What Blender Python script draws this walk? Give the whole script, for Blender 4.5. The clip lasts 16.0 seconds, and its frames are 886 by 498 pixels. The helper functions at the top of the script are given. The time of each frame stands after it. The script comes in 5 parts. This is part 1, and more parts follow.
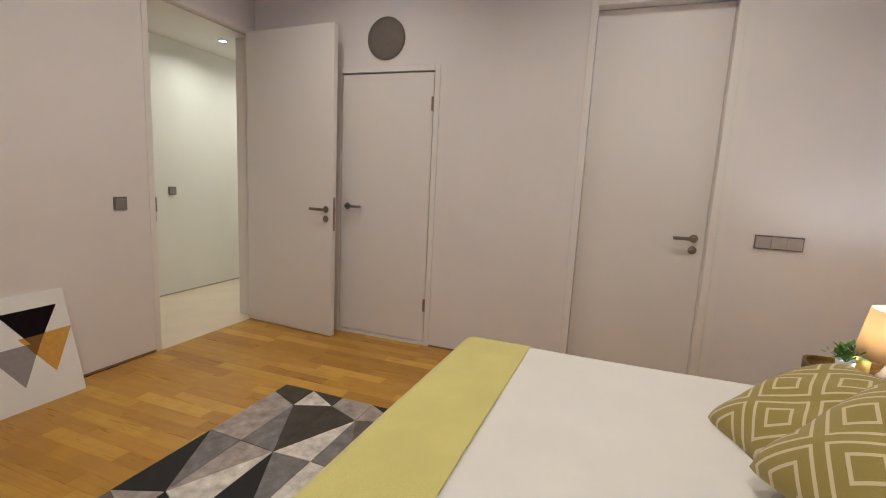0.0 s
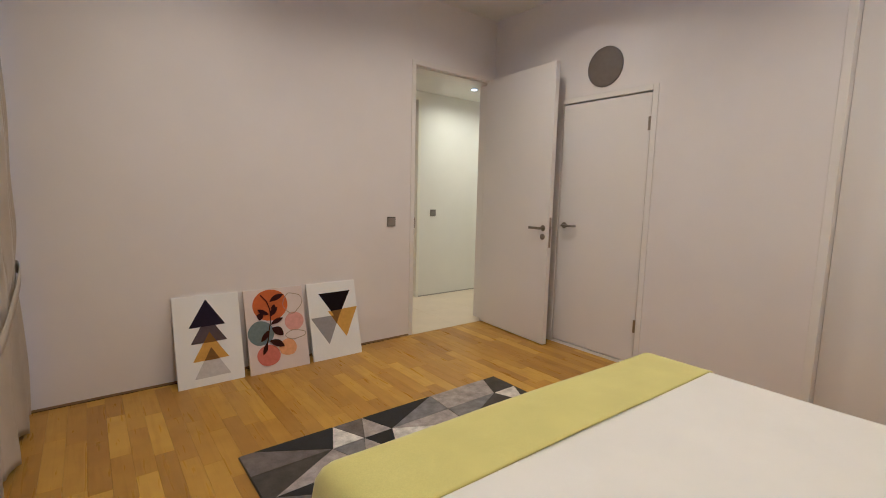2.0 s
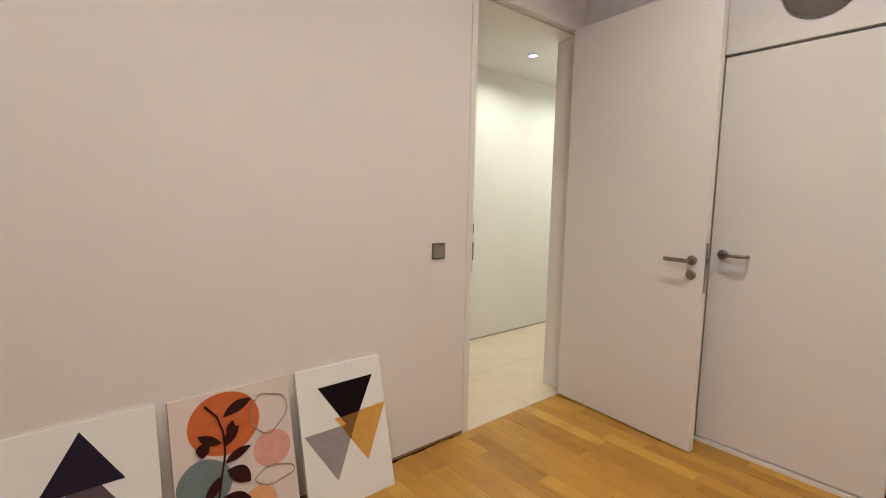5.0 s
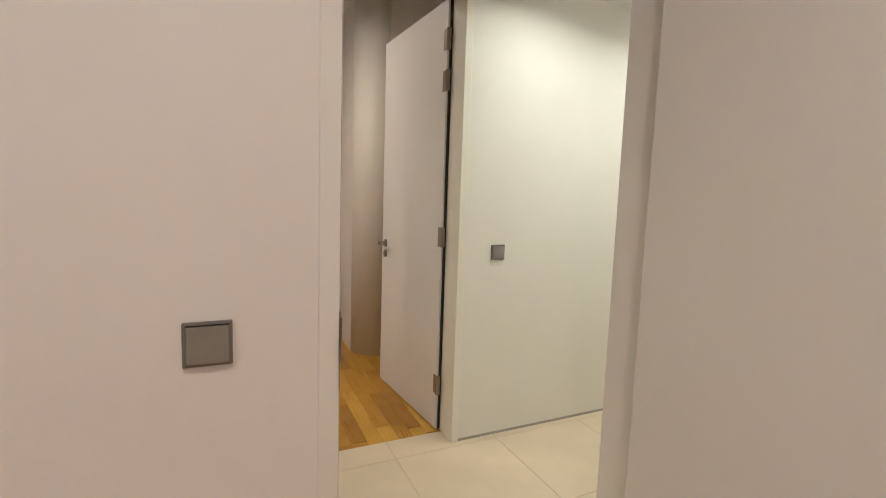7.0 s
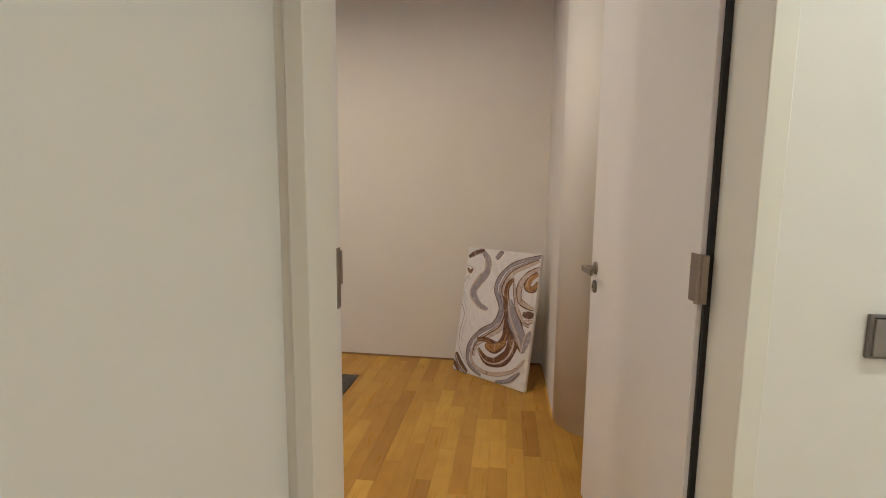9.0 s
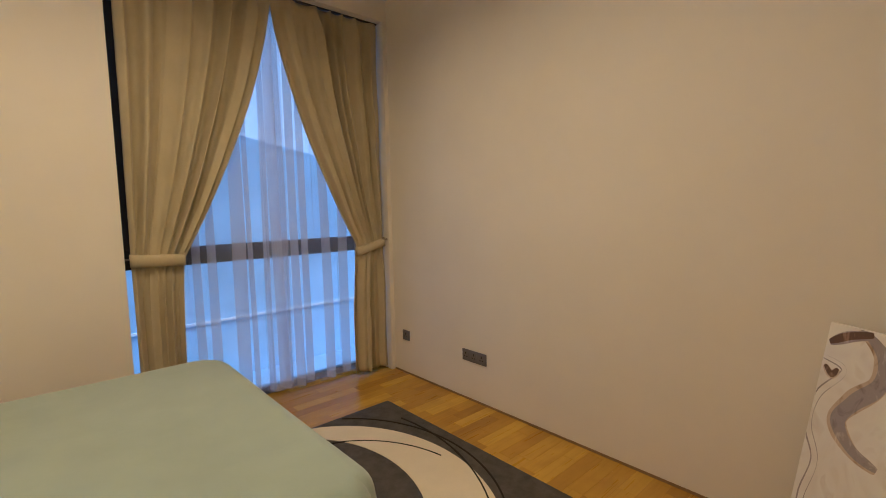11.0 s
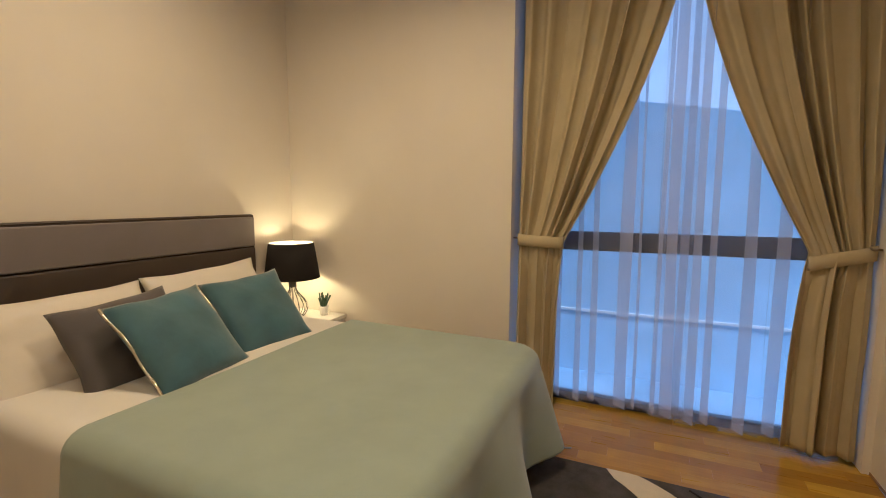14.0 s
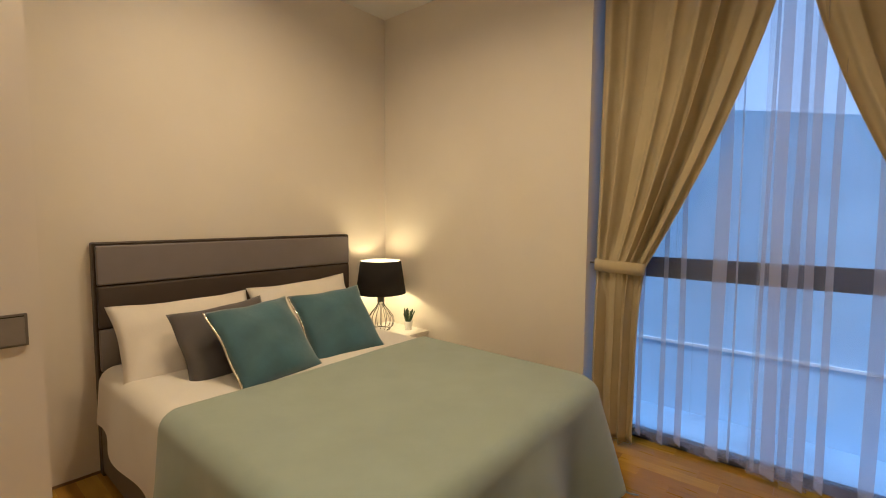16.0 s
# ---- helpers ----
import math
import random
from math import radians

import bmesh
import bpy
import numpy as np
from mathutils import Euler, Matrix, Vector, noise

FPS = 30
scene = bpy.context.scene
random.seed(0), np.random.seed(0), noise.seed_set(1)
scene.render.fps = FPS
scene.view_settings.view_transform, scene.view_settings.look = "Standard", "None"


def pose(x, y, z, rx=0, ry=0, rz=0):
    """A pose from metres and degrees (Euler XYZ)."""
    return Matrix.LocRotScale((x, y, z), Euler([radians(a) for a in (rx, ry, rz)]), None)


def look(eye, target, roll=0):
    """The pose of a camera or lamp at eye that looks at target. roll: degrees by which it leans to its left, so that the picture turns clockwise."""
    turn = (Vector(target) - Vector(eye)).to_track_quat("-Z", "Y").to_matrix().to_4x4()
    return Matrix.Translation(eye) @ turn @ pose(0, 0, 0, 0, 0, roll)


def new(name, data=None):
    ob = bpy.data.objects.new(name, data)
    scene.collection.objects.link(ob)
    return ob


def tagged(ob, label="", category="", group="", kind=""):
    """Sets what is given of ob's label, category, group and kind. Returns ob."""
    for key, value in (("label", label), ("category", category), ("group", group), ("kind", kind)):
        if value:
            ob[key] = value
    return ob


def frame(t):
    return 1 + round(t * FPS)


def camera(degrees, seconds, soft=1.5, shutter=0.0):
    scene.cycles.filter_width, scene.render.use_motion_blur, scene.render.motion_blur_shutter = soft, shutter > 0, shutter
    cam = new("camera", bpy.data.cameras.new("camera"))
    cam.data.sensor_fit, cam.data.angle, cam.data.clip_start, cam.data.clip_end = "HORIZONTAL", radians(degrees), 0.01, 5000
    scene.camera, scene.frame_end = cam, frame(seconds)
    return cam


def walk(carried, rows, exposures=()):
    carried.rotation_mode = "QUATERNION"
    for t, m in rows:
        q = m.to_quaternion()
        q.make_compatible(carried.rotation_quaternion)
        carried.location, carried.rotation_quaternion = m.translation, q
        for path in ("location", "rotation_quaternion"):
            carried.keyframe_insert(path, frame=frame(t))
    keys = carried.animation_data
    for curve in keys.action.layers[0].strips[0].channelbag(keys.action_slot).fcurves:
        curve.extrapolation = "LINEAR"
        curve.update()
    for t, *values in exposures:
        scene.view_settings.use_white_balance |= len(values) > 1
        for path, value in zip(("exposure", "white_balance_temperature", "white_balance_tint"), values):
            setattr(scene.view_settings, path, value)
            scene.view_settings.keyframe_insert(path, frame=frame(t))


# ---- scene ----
cam = camera(88.7, 16.0, 1.0)
PATH = [
    (0, (-3.21, -2.931, 1.302), (-1.35, -2.259, 1.005), 2.9),
    (0.5, (-3.155, -3.187, 1.318), (-1.534, -2.045, 1.053), 3.5),
    (1, (-3.22, -3.312, 1.316), (-1.854, -1.874, 1.057), 3.2),
    (1.5, (-3.285, -3.318, 1.302), (-2.004, -1.802, 1.05), 1.6),
    (2, (-3.288, -3.392, 1.31), (-2.059, -1.833, 1.068), 1.4),
    (2.5, (-3.281, -3.393, 1.315), (-2.1, -1.797, 1.072), 1.7),
    (3, (-3.237, -3.186, 1.32), (-2.116, -1.548, 1.074), 2.2),
    (3.5, (-3.173, -2.861, 1.311), (-2.12, -1.179, 1.064), 2.6),
    (4, (-3.087, -2.478, 1.299), (-2.025, -0.8, 1.066), 2.7),
    (4.2, (-3.05, -2.335, 1.305), (-1.928, -0.698, 1.058), 2.0),
    (6.3, (-1.686, -1.19, 1.329), (-0.344, 0.284, 1.175), 1.2),
    (6.5, (-1.537, -1.118, 1.338), (-0.286, 0.436, 1.189), 1.2),
    (7, (-1.154, -0.916, 1.329), (-0.317, 0.889, 1.126), 1.9),
    (7.5, (-0.881, -0.668, 1.316), (-0.501, 1.283, 1.09), 0.9),
    (7.6, (-0.843, -0.622, 1.316), (-0.52, 1.339, 1.095), 0.5),
    (8, (-0.673, -0.366, 1.308), (-0.563, 1.619, 1.089), 1.1),
    (8.2, (-0.602, -0.249, 1.307), (-0.579, 1.738, 1.08), 1.0),
    (10.3, (-0.491, 1.32, 1.337), (-1.478, 3.043, 1.103), -0.2),
    (10.5, (-0.484, 1.439, 1.331), (-1.631, 3.063, 1.109), -0.5),
    (11, (-0.543, 1.602, 1.373), (-2.023, 2.933, 1.186), -1.1),
    (11.5, (-0.579, 1.625, 1.378), (-2.266, 2.686, 1.21), -1.3),
    (12, (-0.639, 1.662, 1.354), (-2.46, 2.471, 1.179), -1.4),
    (12.5, (-0.729, 1.855, 1.35), (-2.645, 2.393, 1.154), -1.5),
    (13, (-0.805, 2.191, 1.327), (-2.786, 2.339, 1.095), -1.2),
    (13.5, (-0.897, 2.485, 1.32), (-2.858, 2.153, 1.112), -0.7),
    (14, (-0.845, 2.764, 1.344), (-2.653, 1.939, 1.126), 0.2),
    (14.5, (-0.808, 2.899, 1.381), (-2.448, 1.78, 1.144), 0.7),
    (15, (-0.82, 2.895, 1.357), (-2.441, 1.739, 1.162), 0.8),
    (15.5, (-0.873, 3.01, 1.34), (-2.469, 1.814, 1.187), 0.4),
    (16, (-0.975, 3.071, 1.379), (-2.498, 1.782, 1.234), 0.3),
]
walk(cam, [(t, look(eye, target, roll)) for t, eye, target, roll in PATH], [(0, 0.02, 3920, 10), (1.5, 0.08, 3920, 10), (3.0, 0.10, 3920, 10), (4.0, 0.45, 3920, 10), (7.2, 0.30, 3960, 10), (8.2, 0.42, 3820, 10), (10.3, 0.12, 4250, 10), (11, 0.09, 4450, 10), (13, 0.05, 4450, 10), (14.3, 0.07, 4580, 10), (16, 0.07, 4620, 10)])

# lamp strengths and colours
LIGHT_A, COL_A = 13.4, (1.0, 0.62, 0.245)
LIGHT_H, COL_H = 11.0, (1.0, 0.69, 0.295)
LIGHT_B, COL_B = 15.4, (1.0, 0.59, 0.20)
LAMP_A, LAMP_B = 8.0, 6.0
SWB = -1.12

# ---- world and large lights ----
world = bpy.data.worlds.new("dusk_sky")
scene.world = world
world.use_nodes = True
wn = world.node_tree
sky = wn.nodes.new("ShaderNodeTexSky")
sky.sky_type, sky.sun_disc = "NISHITA", False
sky.sun_elevation, sky.sun_rotation = radians(35), radians(13)
sky.ozone_density, sky.air_density, sky.dust_density = 3.0, 1.0, 1.2
wn.links.new(sky.outputs[0], wn.nodes["Background"].inputs[0])
wn.nodes["Background"].inputs[1].default_value = 0.15
sun = new("sun", bpy.data.lights.new("sun", "SUN"))
sun.data.energy, sun.data.angle, sun.data.color = 4.5, radians(12), (1.0, 0.97, 0.93)
sun.matrix_world = look((6, 26, 18), (0, 0, 0))

# heights and planes of the flat, in metres
CEIL, CEIL_HALL = 3.0, 2.53
XW, XG = -3.63, -3.90          # inner face of the window wall, glass
YA, YB0, YB1 = 0.17, 1.235, 1.512   # back of the first wall, hall face and room face of the second wall
YN, YS = 3.81, -4.5           # far wall of the second bedroom, head wall of the first
DOOR_H = 2.42

# ---- materials ----
def nodes_of(name):
    m = bpy.data.materials.new(name)
    m.use_nodes = True
    nt = m.node_tree
    return m, nt, nt.nodes["Principled BSDF"]


def ramp(nt, fac, stops):
    r = nt.nodes.new("ShaderNodeValToRGB")
    while len(r.color_ramp.elements) < len(stops):
        r.color_ramp.elements.new(0.5)
    for e, (p, c) in zip(r.color_ramp.elements, stops):
        e.position, e.color = p, (*c, 1)
    nt.links.new(fac, r.inputs[0])
    return r.outputs[0]


def noise_tex(nt, scale, detail=4.0, rough=0.55, stretch=(1, 1, 1), dist=0.0):
    tc, mp, nz = nt.nodes.new("ShaderNodeTexCoord"), nt.nodes.new("ShaderNodeMapping"), nt.nodes.new("ShaderNodeTexNoise")
    mp.inputs["Scale"].default_value = stretch
    nz.inputs["Scale"].default_value, nz.inputs["Detail"].default_value = scale, detail
    nz.inputs["Roughness"].default_value, nz.inputs["Distortion"].default_value = rough, dist
    nt.links.new(tc.outputs["Object"], mp.inputs[0])
    nt.links.new(mp.outputs[0], nz.inputs["Vector"])
    return nz.outputs["Fac"]


def bump(nt, bsdf, height, strength=0.2, distance=0.002):
    b = nt.nodes.new("ShaderNodeBump")
    b.inputs["Strength"].default_value, b.inputs["Distance"].default_value = strength, distance
    nt.links.new(height, b.inputs["Height"])
    nt.links.new(b.outputs[0], bsdf.inputs["Normal"])


def mixc(nt, fac, a, b, mode="MIX"):
    m = nt.nodes.new("ShaderNodeMix")
    m.data_type, m.blend_type = "RGBA", mode
    for sock, v in ((m.inputs["Factor"], fac), (m.inputs[6], a), (m.inputs[7], b)):
        if hasattr(v, "is_linked"):
            nt.links.new(v, sock)
        elif isinstance(v, tuple):
            sock.default_value = (*v, 1)
        else:
            sock.default_value = v
    return m.outputs[2]


def mathn(nt, op, a, b=None, c=None):
    m = nt.nodes.new("ShaderNodeMath")
    m.operation = op
    for n, v in enumerate((a, b, c)):
        if v is None:
            continue
        if hasattr(v, "is_linked"):
            nt.links.new(v, m.inputs[n])
        else:
            m.inputs[n].default_value = v
    return m.outputs[0]


def paint(name, col, rough=0.55, vary=0.04, relief=0.12):
    """Rolled wall paint: faint blotches and an orange-peel relief."""
    m, nt, b = nodes_of(name)
    lo = tuple(max(0, c - vary) for c in col)
    nt.links.new(ramp(nt, noise_tex(nt, 1.7, 5), [(0.3, lo), (0.7, col)]), b.inputs["Base Color"])
    nt.links.new(ramp(nt, noise_tex(nt, 9, 3), [(0.3, (rough - 0.08,) * 3), (0.7, (rough + 0.08,) * 3)]), b.inputs["Roughness"])
    bump(nt, b, noise_tex(nt, 260, 2), relief, 0.0006)
    return m


def cloth(name, col, rough=0.85, scale=900, vary=0.12, sheen=0.2, wrinkle=0.0):
    """Woven cloth: thread relief, soft blotches, optional creases."""
    m, nt, b = nodes_of(name)
    lo, hi = tuple(c * (1 - vary) for c in col), tuple(min(1, c * (1 + vary)) for c in col)
    base = ramp(nt, noise_tex(nt, 6, 5), [(0.25, lo), (0.75, hi)])
    fine = ramp(nt, noise_tex(nt, scale * 0.6, 2), [(0.3, (0.82,) * 3), (0.7, (1.0,) * 3)])
    nt.links.new(mixc(nt, 0.6, base, fine, "MULTIPLY"), b.inputs["Base Color"])
    b.inputs["Roughness"].default_value = rough
    b.inputs["Sheen Weight"].default_value = sheen
    h = noise_tex(nt, scale, 2)
    if wrinkle:
        h = mathn(nt, "ADD", mathn(nt, "MULTIPLY", h, 0.15), mathn(nt, "MULTIPLY", noise_tex(nt, 9, 4, 0.6, (1, 1, 1), 0.6), wrinkle))
        bump(nt, b, h, 0.5, 0.006)
    else:
        bump(nt, b, h, 0.35, 0.0012)
    return m


def metal(name, col, rough=0.32):
    m, nt, b = nodes_of(name)
    b.inputs["Metallic"].default_value = 1.0
    nt.links.new(ramp(nt, noise_tex(nt, 60, 3, 0.5, (1, 1, 12)), [(0.3, tuple(c * 0.85 for c in col)), (0.7, col)]), b.inputs["Base Color"])
    nt.links.new(ramp(nt, noise_tex(nt, 25, 3), [(0.3, (rough - 0.06,) * 3), (0.7, (rough + 0.08,) * 3)]), b.inputs["Roughness"])
    return m


def plain(name, col, rough=0.5, vary=0.06, scale=30.0):
    m, nt, b = nodes_of(name)
    nt.links.new(ramp(nt, noise_tex(nt, scale, 4), [(0.3, tuple(c * (1 - vary) for c in col)), (0.7, tuple(min(1, c * (1 + vary)) for c in col))]), b.inputs["Base Color"])
    b.inputs["Roughness"].default_value = rough
    return m


def oak(name, per_island=False, tone=1.0):
    """Lacquered oak strip: every piece has its own tone, grain runs along y."""
    m, nt, b = nodes_of(name)
    if per_island:
        rnd = nt.nodes.new("ShaderNodeNewGeometry").outputs["Random Per Island"]
    else:
        rnd = nt.nodes.new("ShaderNodeObjectInfo").outputs["Random"]
    own = ramp(nt, rnd, [(0.0, (0.37 * tone, 0.190 * tone, 0.005 * tone)), (0.3, (0.45 * tone, 0.245 * tone, 0.006 * tone)),
                         (0.75, (0.52 * tone, 0.298 * tone, 0.008 * tone)), (1.0, (0.63 * tone, 0.385 * tone, 0.018 * tone))])
    tc, add = nt.nodes.new("ShaderNodeTexCoord"), nt.nodes.new("ShaderNodeVectorMath")
    sc = nt.nodes.new("ShaderNodeCombineXYZ")
    nt.links.new(mathn(nt, "MULTIPLY", rnd, 37.0), sc.inputs[0])
    nt.links.new(mathn(nt, "MULTIPLY", rnd, 91.0), sc.inputs[1])
    add.operation = "ADD"
    nt.links.new(tc.outputs["Object"], add.inputs[0])
    nt.links.new(sc.outputs[0], add.inputs[1])
    mp = nt.nodes.new("ShaderNodeMapping")
    mp.inputs["Scale"].default_value = (42, 2.6, 42)
    nt.links.new(add.outputs[0], mp.inputs[0])
    nz = nt.nodes.new("ShaderNodeTexNoise")
    nz.inputs["Scale"].default_value, nz.inputs["Detail"].default_value, nz.inputs["Distortion"].default_value = 1.0, 6, 0.8
    nt.links.new(mp.outputs[0], nz.inputs["Vector"])
    grain = ramp(nt, nz.outputs["Fac"], [(0.28, (0.72, 0.66, 0.56)), (0.5, (0.96, 0.96, 0.95)), (0.75, (1.0, 1.0, 1.0))])
    cloud = nt.nodes.new("ShaderNodeTexNoise")
    cloud.inputs["Scale"].default_value, cloud.inputs["Detail"].default_value = 7.0, 3
    nt.links.new(add.outputs[0], cloud.inputs["Vector"])
    soft = ramp(nt, cloud.outputs["Fac"], [(0.3, (0.80, 0.76, 0.70)), (0.7, (1.0, 1.0, 1.0))])
    nt.links.new(mixc(nt, 0.7, mixc(nt, 0.5, own, grain, "MULTIPLY"), soft, "MULTIPLY"), b.inputs["Base Color"])
    nt.links.new(ramp(nt, nz.outputs["Fac"], [(0.3, (0.36,) * 3), (0.7, (0.26,) * 3)]), b.inputs["Roughness"])
    b.inputs["Specular IOR Level"].default_value = 0.32
    bump(nt, b, nz.outputs["Fac"], 0.1, 0.0008)
    return m


M = {}
M["wall_a"] = paint("wall_paint_soft_white", (0.80, 0.755, 0.735))
M["wall_b"] = paint("wall_paint_warm_white", (0.80, 0.745, 0.665))
M["wall_h"] = paint("wall_paint_hall", (0.80, 0.775, 0.72))
M["ceil"] = paint("ceiling_paint", (0.80, 0.78, 0.75))
M["door"] = paint("door_lacquer", (0.79, 0.75, 0.72), 0.4, 0.015, 0.04)
M["frame"] = paint("frame_lacquer", (0.80, 0.76, 0.72), 0.38, 0.015, 0.04)
M["frame_h"] = paint("hall_frame_lacquer", (0.80, 0.77, 0.68), 0.38, 0.015, 0.04)
M["steel"] = metal("brushed_steel", (0.31, 0.275, 0.24), 0.32)
M["steel_dark"] = metal("bronze_plate", (0.36, 0.31, 0.26), 0.36)
M["taupe"] = plain("taupe_switch", (0.24, 0.215, 0.19), 0.38)
# Lighter copy of the taupe, with glare on the long panel put into it.
M["taupe_glare"] = plain("glare_taupe_switch", (0.40, 0.36, 0.325), 0.35)
M["taupe_frame"] = plain("taupe_switch_frame", (0.17, 0.15, 0.135), 0.4)
M["socket"] = plain("anthracite_socket", (0.15, 0.135, 0.14), 0.4)
M["dark"] = plain("black_rubber", (0.012, 0.011, 0.011), 0.6)
M["seal"] = plain("taupe_rubber", (0.48, 0.41, 0.32), 0.6)
M["gap"] = plain("dark_joint", (0.02, 0.018, 0.016), 0.8)
M["oak"], M["oak_rest"] = oak("oak_strip"), oak("oak_strip_rest", True)
M["base"] = plain("skirting_and_gap_brown", (0.24, 0.15, 0.075), 0.5)
M["base_grey"] = plain("skirting_grey", (0.38, 0.36, 0.32), 0.5)
M["tile"] = plain("cream_porcelain", (0.67, 0.57, 0.41), 0.28, 0.05, 4)
M["grout"] = plain("tile_grout", (0.61, 0.52, 0.375), 0.7)
M["grille"] = plain("taupe_grille", (0.16, 0.135, 0.115), 0.6)
M["sheet"] = cloth("white_cotton", (0.83, 0.80, 0.76), 0.9, 1200, 0.03, 0.15, 0.6)
M["pillow"] = cloth("white_pillow_cotton", (0.80, 0.75, 0.68), 0.9, 1200, 0.04, 0.15, 1.0)
M["throw"] = cloth("lemon_knit", (0.66, 0.60, 0.145), 0.9, 500, 0.07, 0.3, 0.5)
M["sage"] = cloth("sage_velvet", (0.325, 0.39, 0.345), 0.82, 700, 0.07, 0.35, 0.5)
M["teal"] = cloth("teal_velvet", (0.048, 0.125, 0.172), 0.7, 800, 0.25, 0.5, 0.8)
M["greycloth"] = cloth("grey_weave", (0.10, 0.09, 0.095), 0.85, 700, 0.15, 0.3, 0.8)
M["satin"] = cloth("mauve_grey_satin", (0.20, 0.175, 0.175), 0.5, 800, 0.06, 0.2)
M["brownpad"] = cloth("dark_brown_leatherette", (0.060, 0.042, 0.032), 0.55, 500, 0.1, 0.05)
M["bedbase"] = cloth("taupe_bed_fabric", (0.13, 0.105, 0.08), 0.85, 600, 0.1, 0.1)
M["drape"] = cloth("tan_drape_linen", (0.51, 0.435, 0.265), 0.85, 800, 0.08, 0.1)
M["drape_a"] = cloth("pale_drape_linen", (0.46, 0.40, 0.32), 0.85, 800, 0.08, 0.2)
M["alu"] = plain("charcoal_window_frame", (0.035, 0.04, 0.055), 0.4)
M["black"] = plain("black_shade_cloth", (0.012, 0.010, 0.010), 0.85, 0.2, 300)
M["blackwire"] = plain("black_wire", (0.015, 0.013, 0.012), 0.35)
M["white"] = plain("white_lacquer", (0.78, 0.75, 0.70), 0.35)
M["pot"] = plain("white_ceramic", (0.80, 0.78, 0.74), 0.25)
M["leaf"] = plain("green_leaf", (0.11, 0.25, 0.03), 0.5, 0.4, 60)
M["succulent"] = plain("succulent_leaf", (0.055, 0.10, 0.045), 0.5, 0.3, 60)
M["walnut"] = oak("walnut_top", True, 0.26)
M["trimwhite"] = plain("white_light_trim", (0.8, 0.8, 0.78), 0.4)
M["sequin"] = metal("silver_braid", (0.62, 0.58, 0.48), 0.25)
# Blue of the dusk skylight is put into the wall's own colour.
M["yard"] = plain("skylit_yard_render", (0.47, 0.68, 0.90), 0.8, 0.12, 2)
M["pale_sky"] = plain("pale_sky_sheet", (0.86, 0.88, 0.90), 0.8, 0.05, 0.3)
M["pale_band"] = plain("pale_yard_band", (0.80, 0.82, 0.85), 0.6)
# Paving colour carries the blue of the skylight.
M["ground"] = plain("skylit_blue_paving", (0.28, 0.42, 0.58), 0.5, 0.2, 3)
M["canvas"] = cloth("white_canvas", (0.86, 0.84, 0.81), 0.85, 500, 0.02, 0.0)
M["canvas_pink"] = cloth("blush_canvas", (0.72, 0.61, 0.55), 0.85, 500, 0.03, 0.0)
for key, col in dict(ink_navy=(0.022, 0.016, 0.035), ink_plum=(0.10, 0.075, 0.085), ink_ochre=(0.58, 0.33, 0.035), ink_ochre_dark=(0.20, 0.105, 0.02),
                     ink_silver=(0.55, 0.52, 0.51), ink_black=(0.010, 0.006, 0.008), ink_grey=(0.30, 0.28, 0.28), ink_orange=(0.50, 0.125, 0.014),
                     ink_blue=(0.17, 0.205, 0.205), ink_rose=(0.62, 0.32, 0.26), ink_coral=(0.55, 0.17, 0.11), ink_peach=(0.66, 0.34, 0.14),
                     ink_brown=(0.035, 0.010, 0.009), ink_line=(0.32, 0.25, 0.17)).items():
    M[key] = plain(key, col, 0.9, 0.08, 40)
    M[key].node_tree.nodes["Principled BSDF"].inputs["Specular IOR Level"].default_value = 0.12


def hide(name, col):
    """Short cowhide pile with mottled colour."""
    m, nt, b = nodes_of(name)
    mott = ramp(nt, noise_tex(nt, 14, 6, 0.65), [(0.3, tuple(c * 0.55 for c in col)), (0.7, tuple(min(1, c * 1.25) for c in col))])
    nap = ramp(nt, noise_tex(nt, 420, 3, 0.6, (1, 0.25, 1)), [(0.3, (0.75,) * 3), (0.7, (1,) * 3)])
    nt.links.new(mixc(nt, 0.7, mott, nap, "MULTIPLY"), b.inputs["Base Color"])
    b.inputs["Roughness"].default_value, b.inputs["Sheen Weight"].default_value = 0.8, 0.04
    bump(nt, b, noise_tex(nt, 420, 3, 0.6, (1, 0.25, 1)), 0.4, 0.002)
    return m


M["hide_w"], M["hide_l"], M["hide_m"] = hide("cream_hide", (0.76, 0.70, 0.62)), hide("greige_hide", (0.42, 0.36, 0.32)), hide("grey_hide", (0.22, 0.205, 0.20))
M["hide_d"], M["hide_t"], M["hide_k"] = hide("dark_taupe_hide", (0.062, 0.050, 0.040)), hide("taupe_hide", (0.15, 0.122, 0.105)), hide("black_hide", (0.010, 0.009, 0.010))
M["rug_dark"], M["rug_cream"] = hide("charcoal_pile", (0.078, 0.066, 0.058)), cloth("cream_pile", (0.72, 0.63, 0.47), 0.9, 500, 0.05, 0.03)
M["rug_line"] = plain("black_pile_line", (0.01, 0.008, 0.008), 0.9)


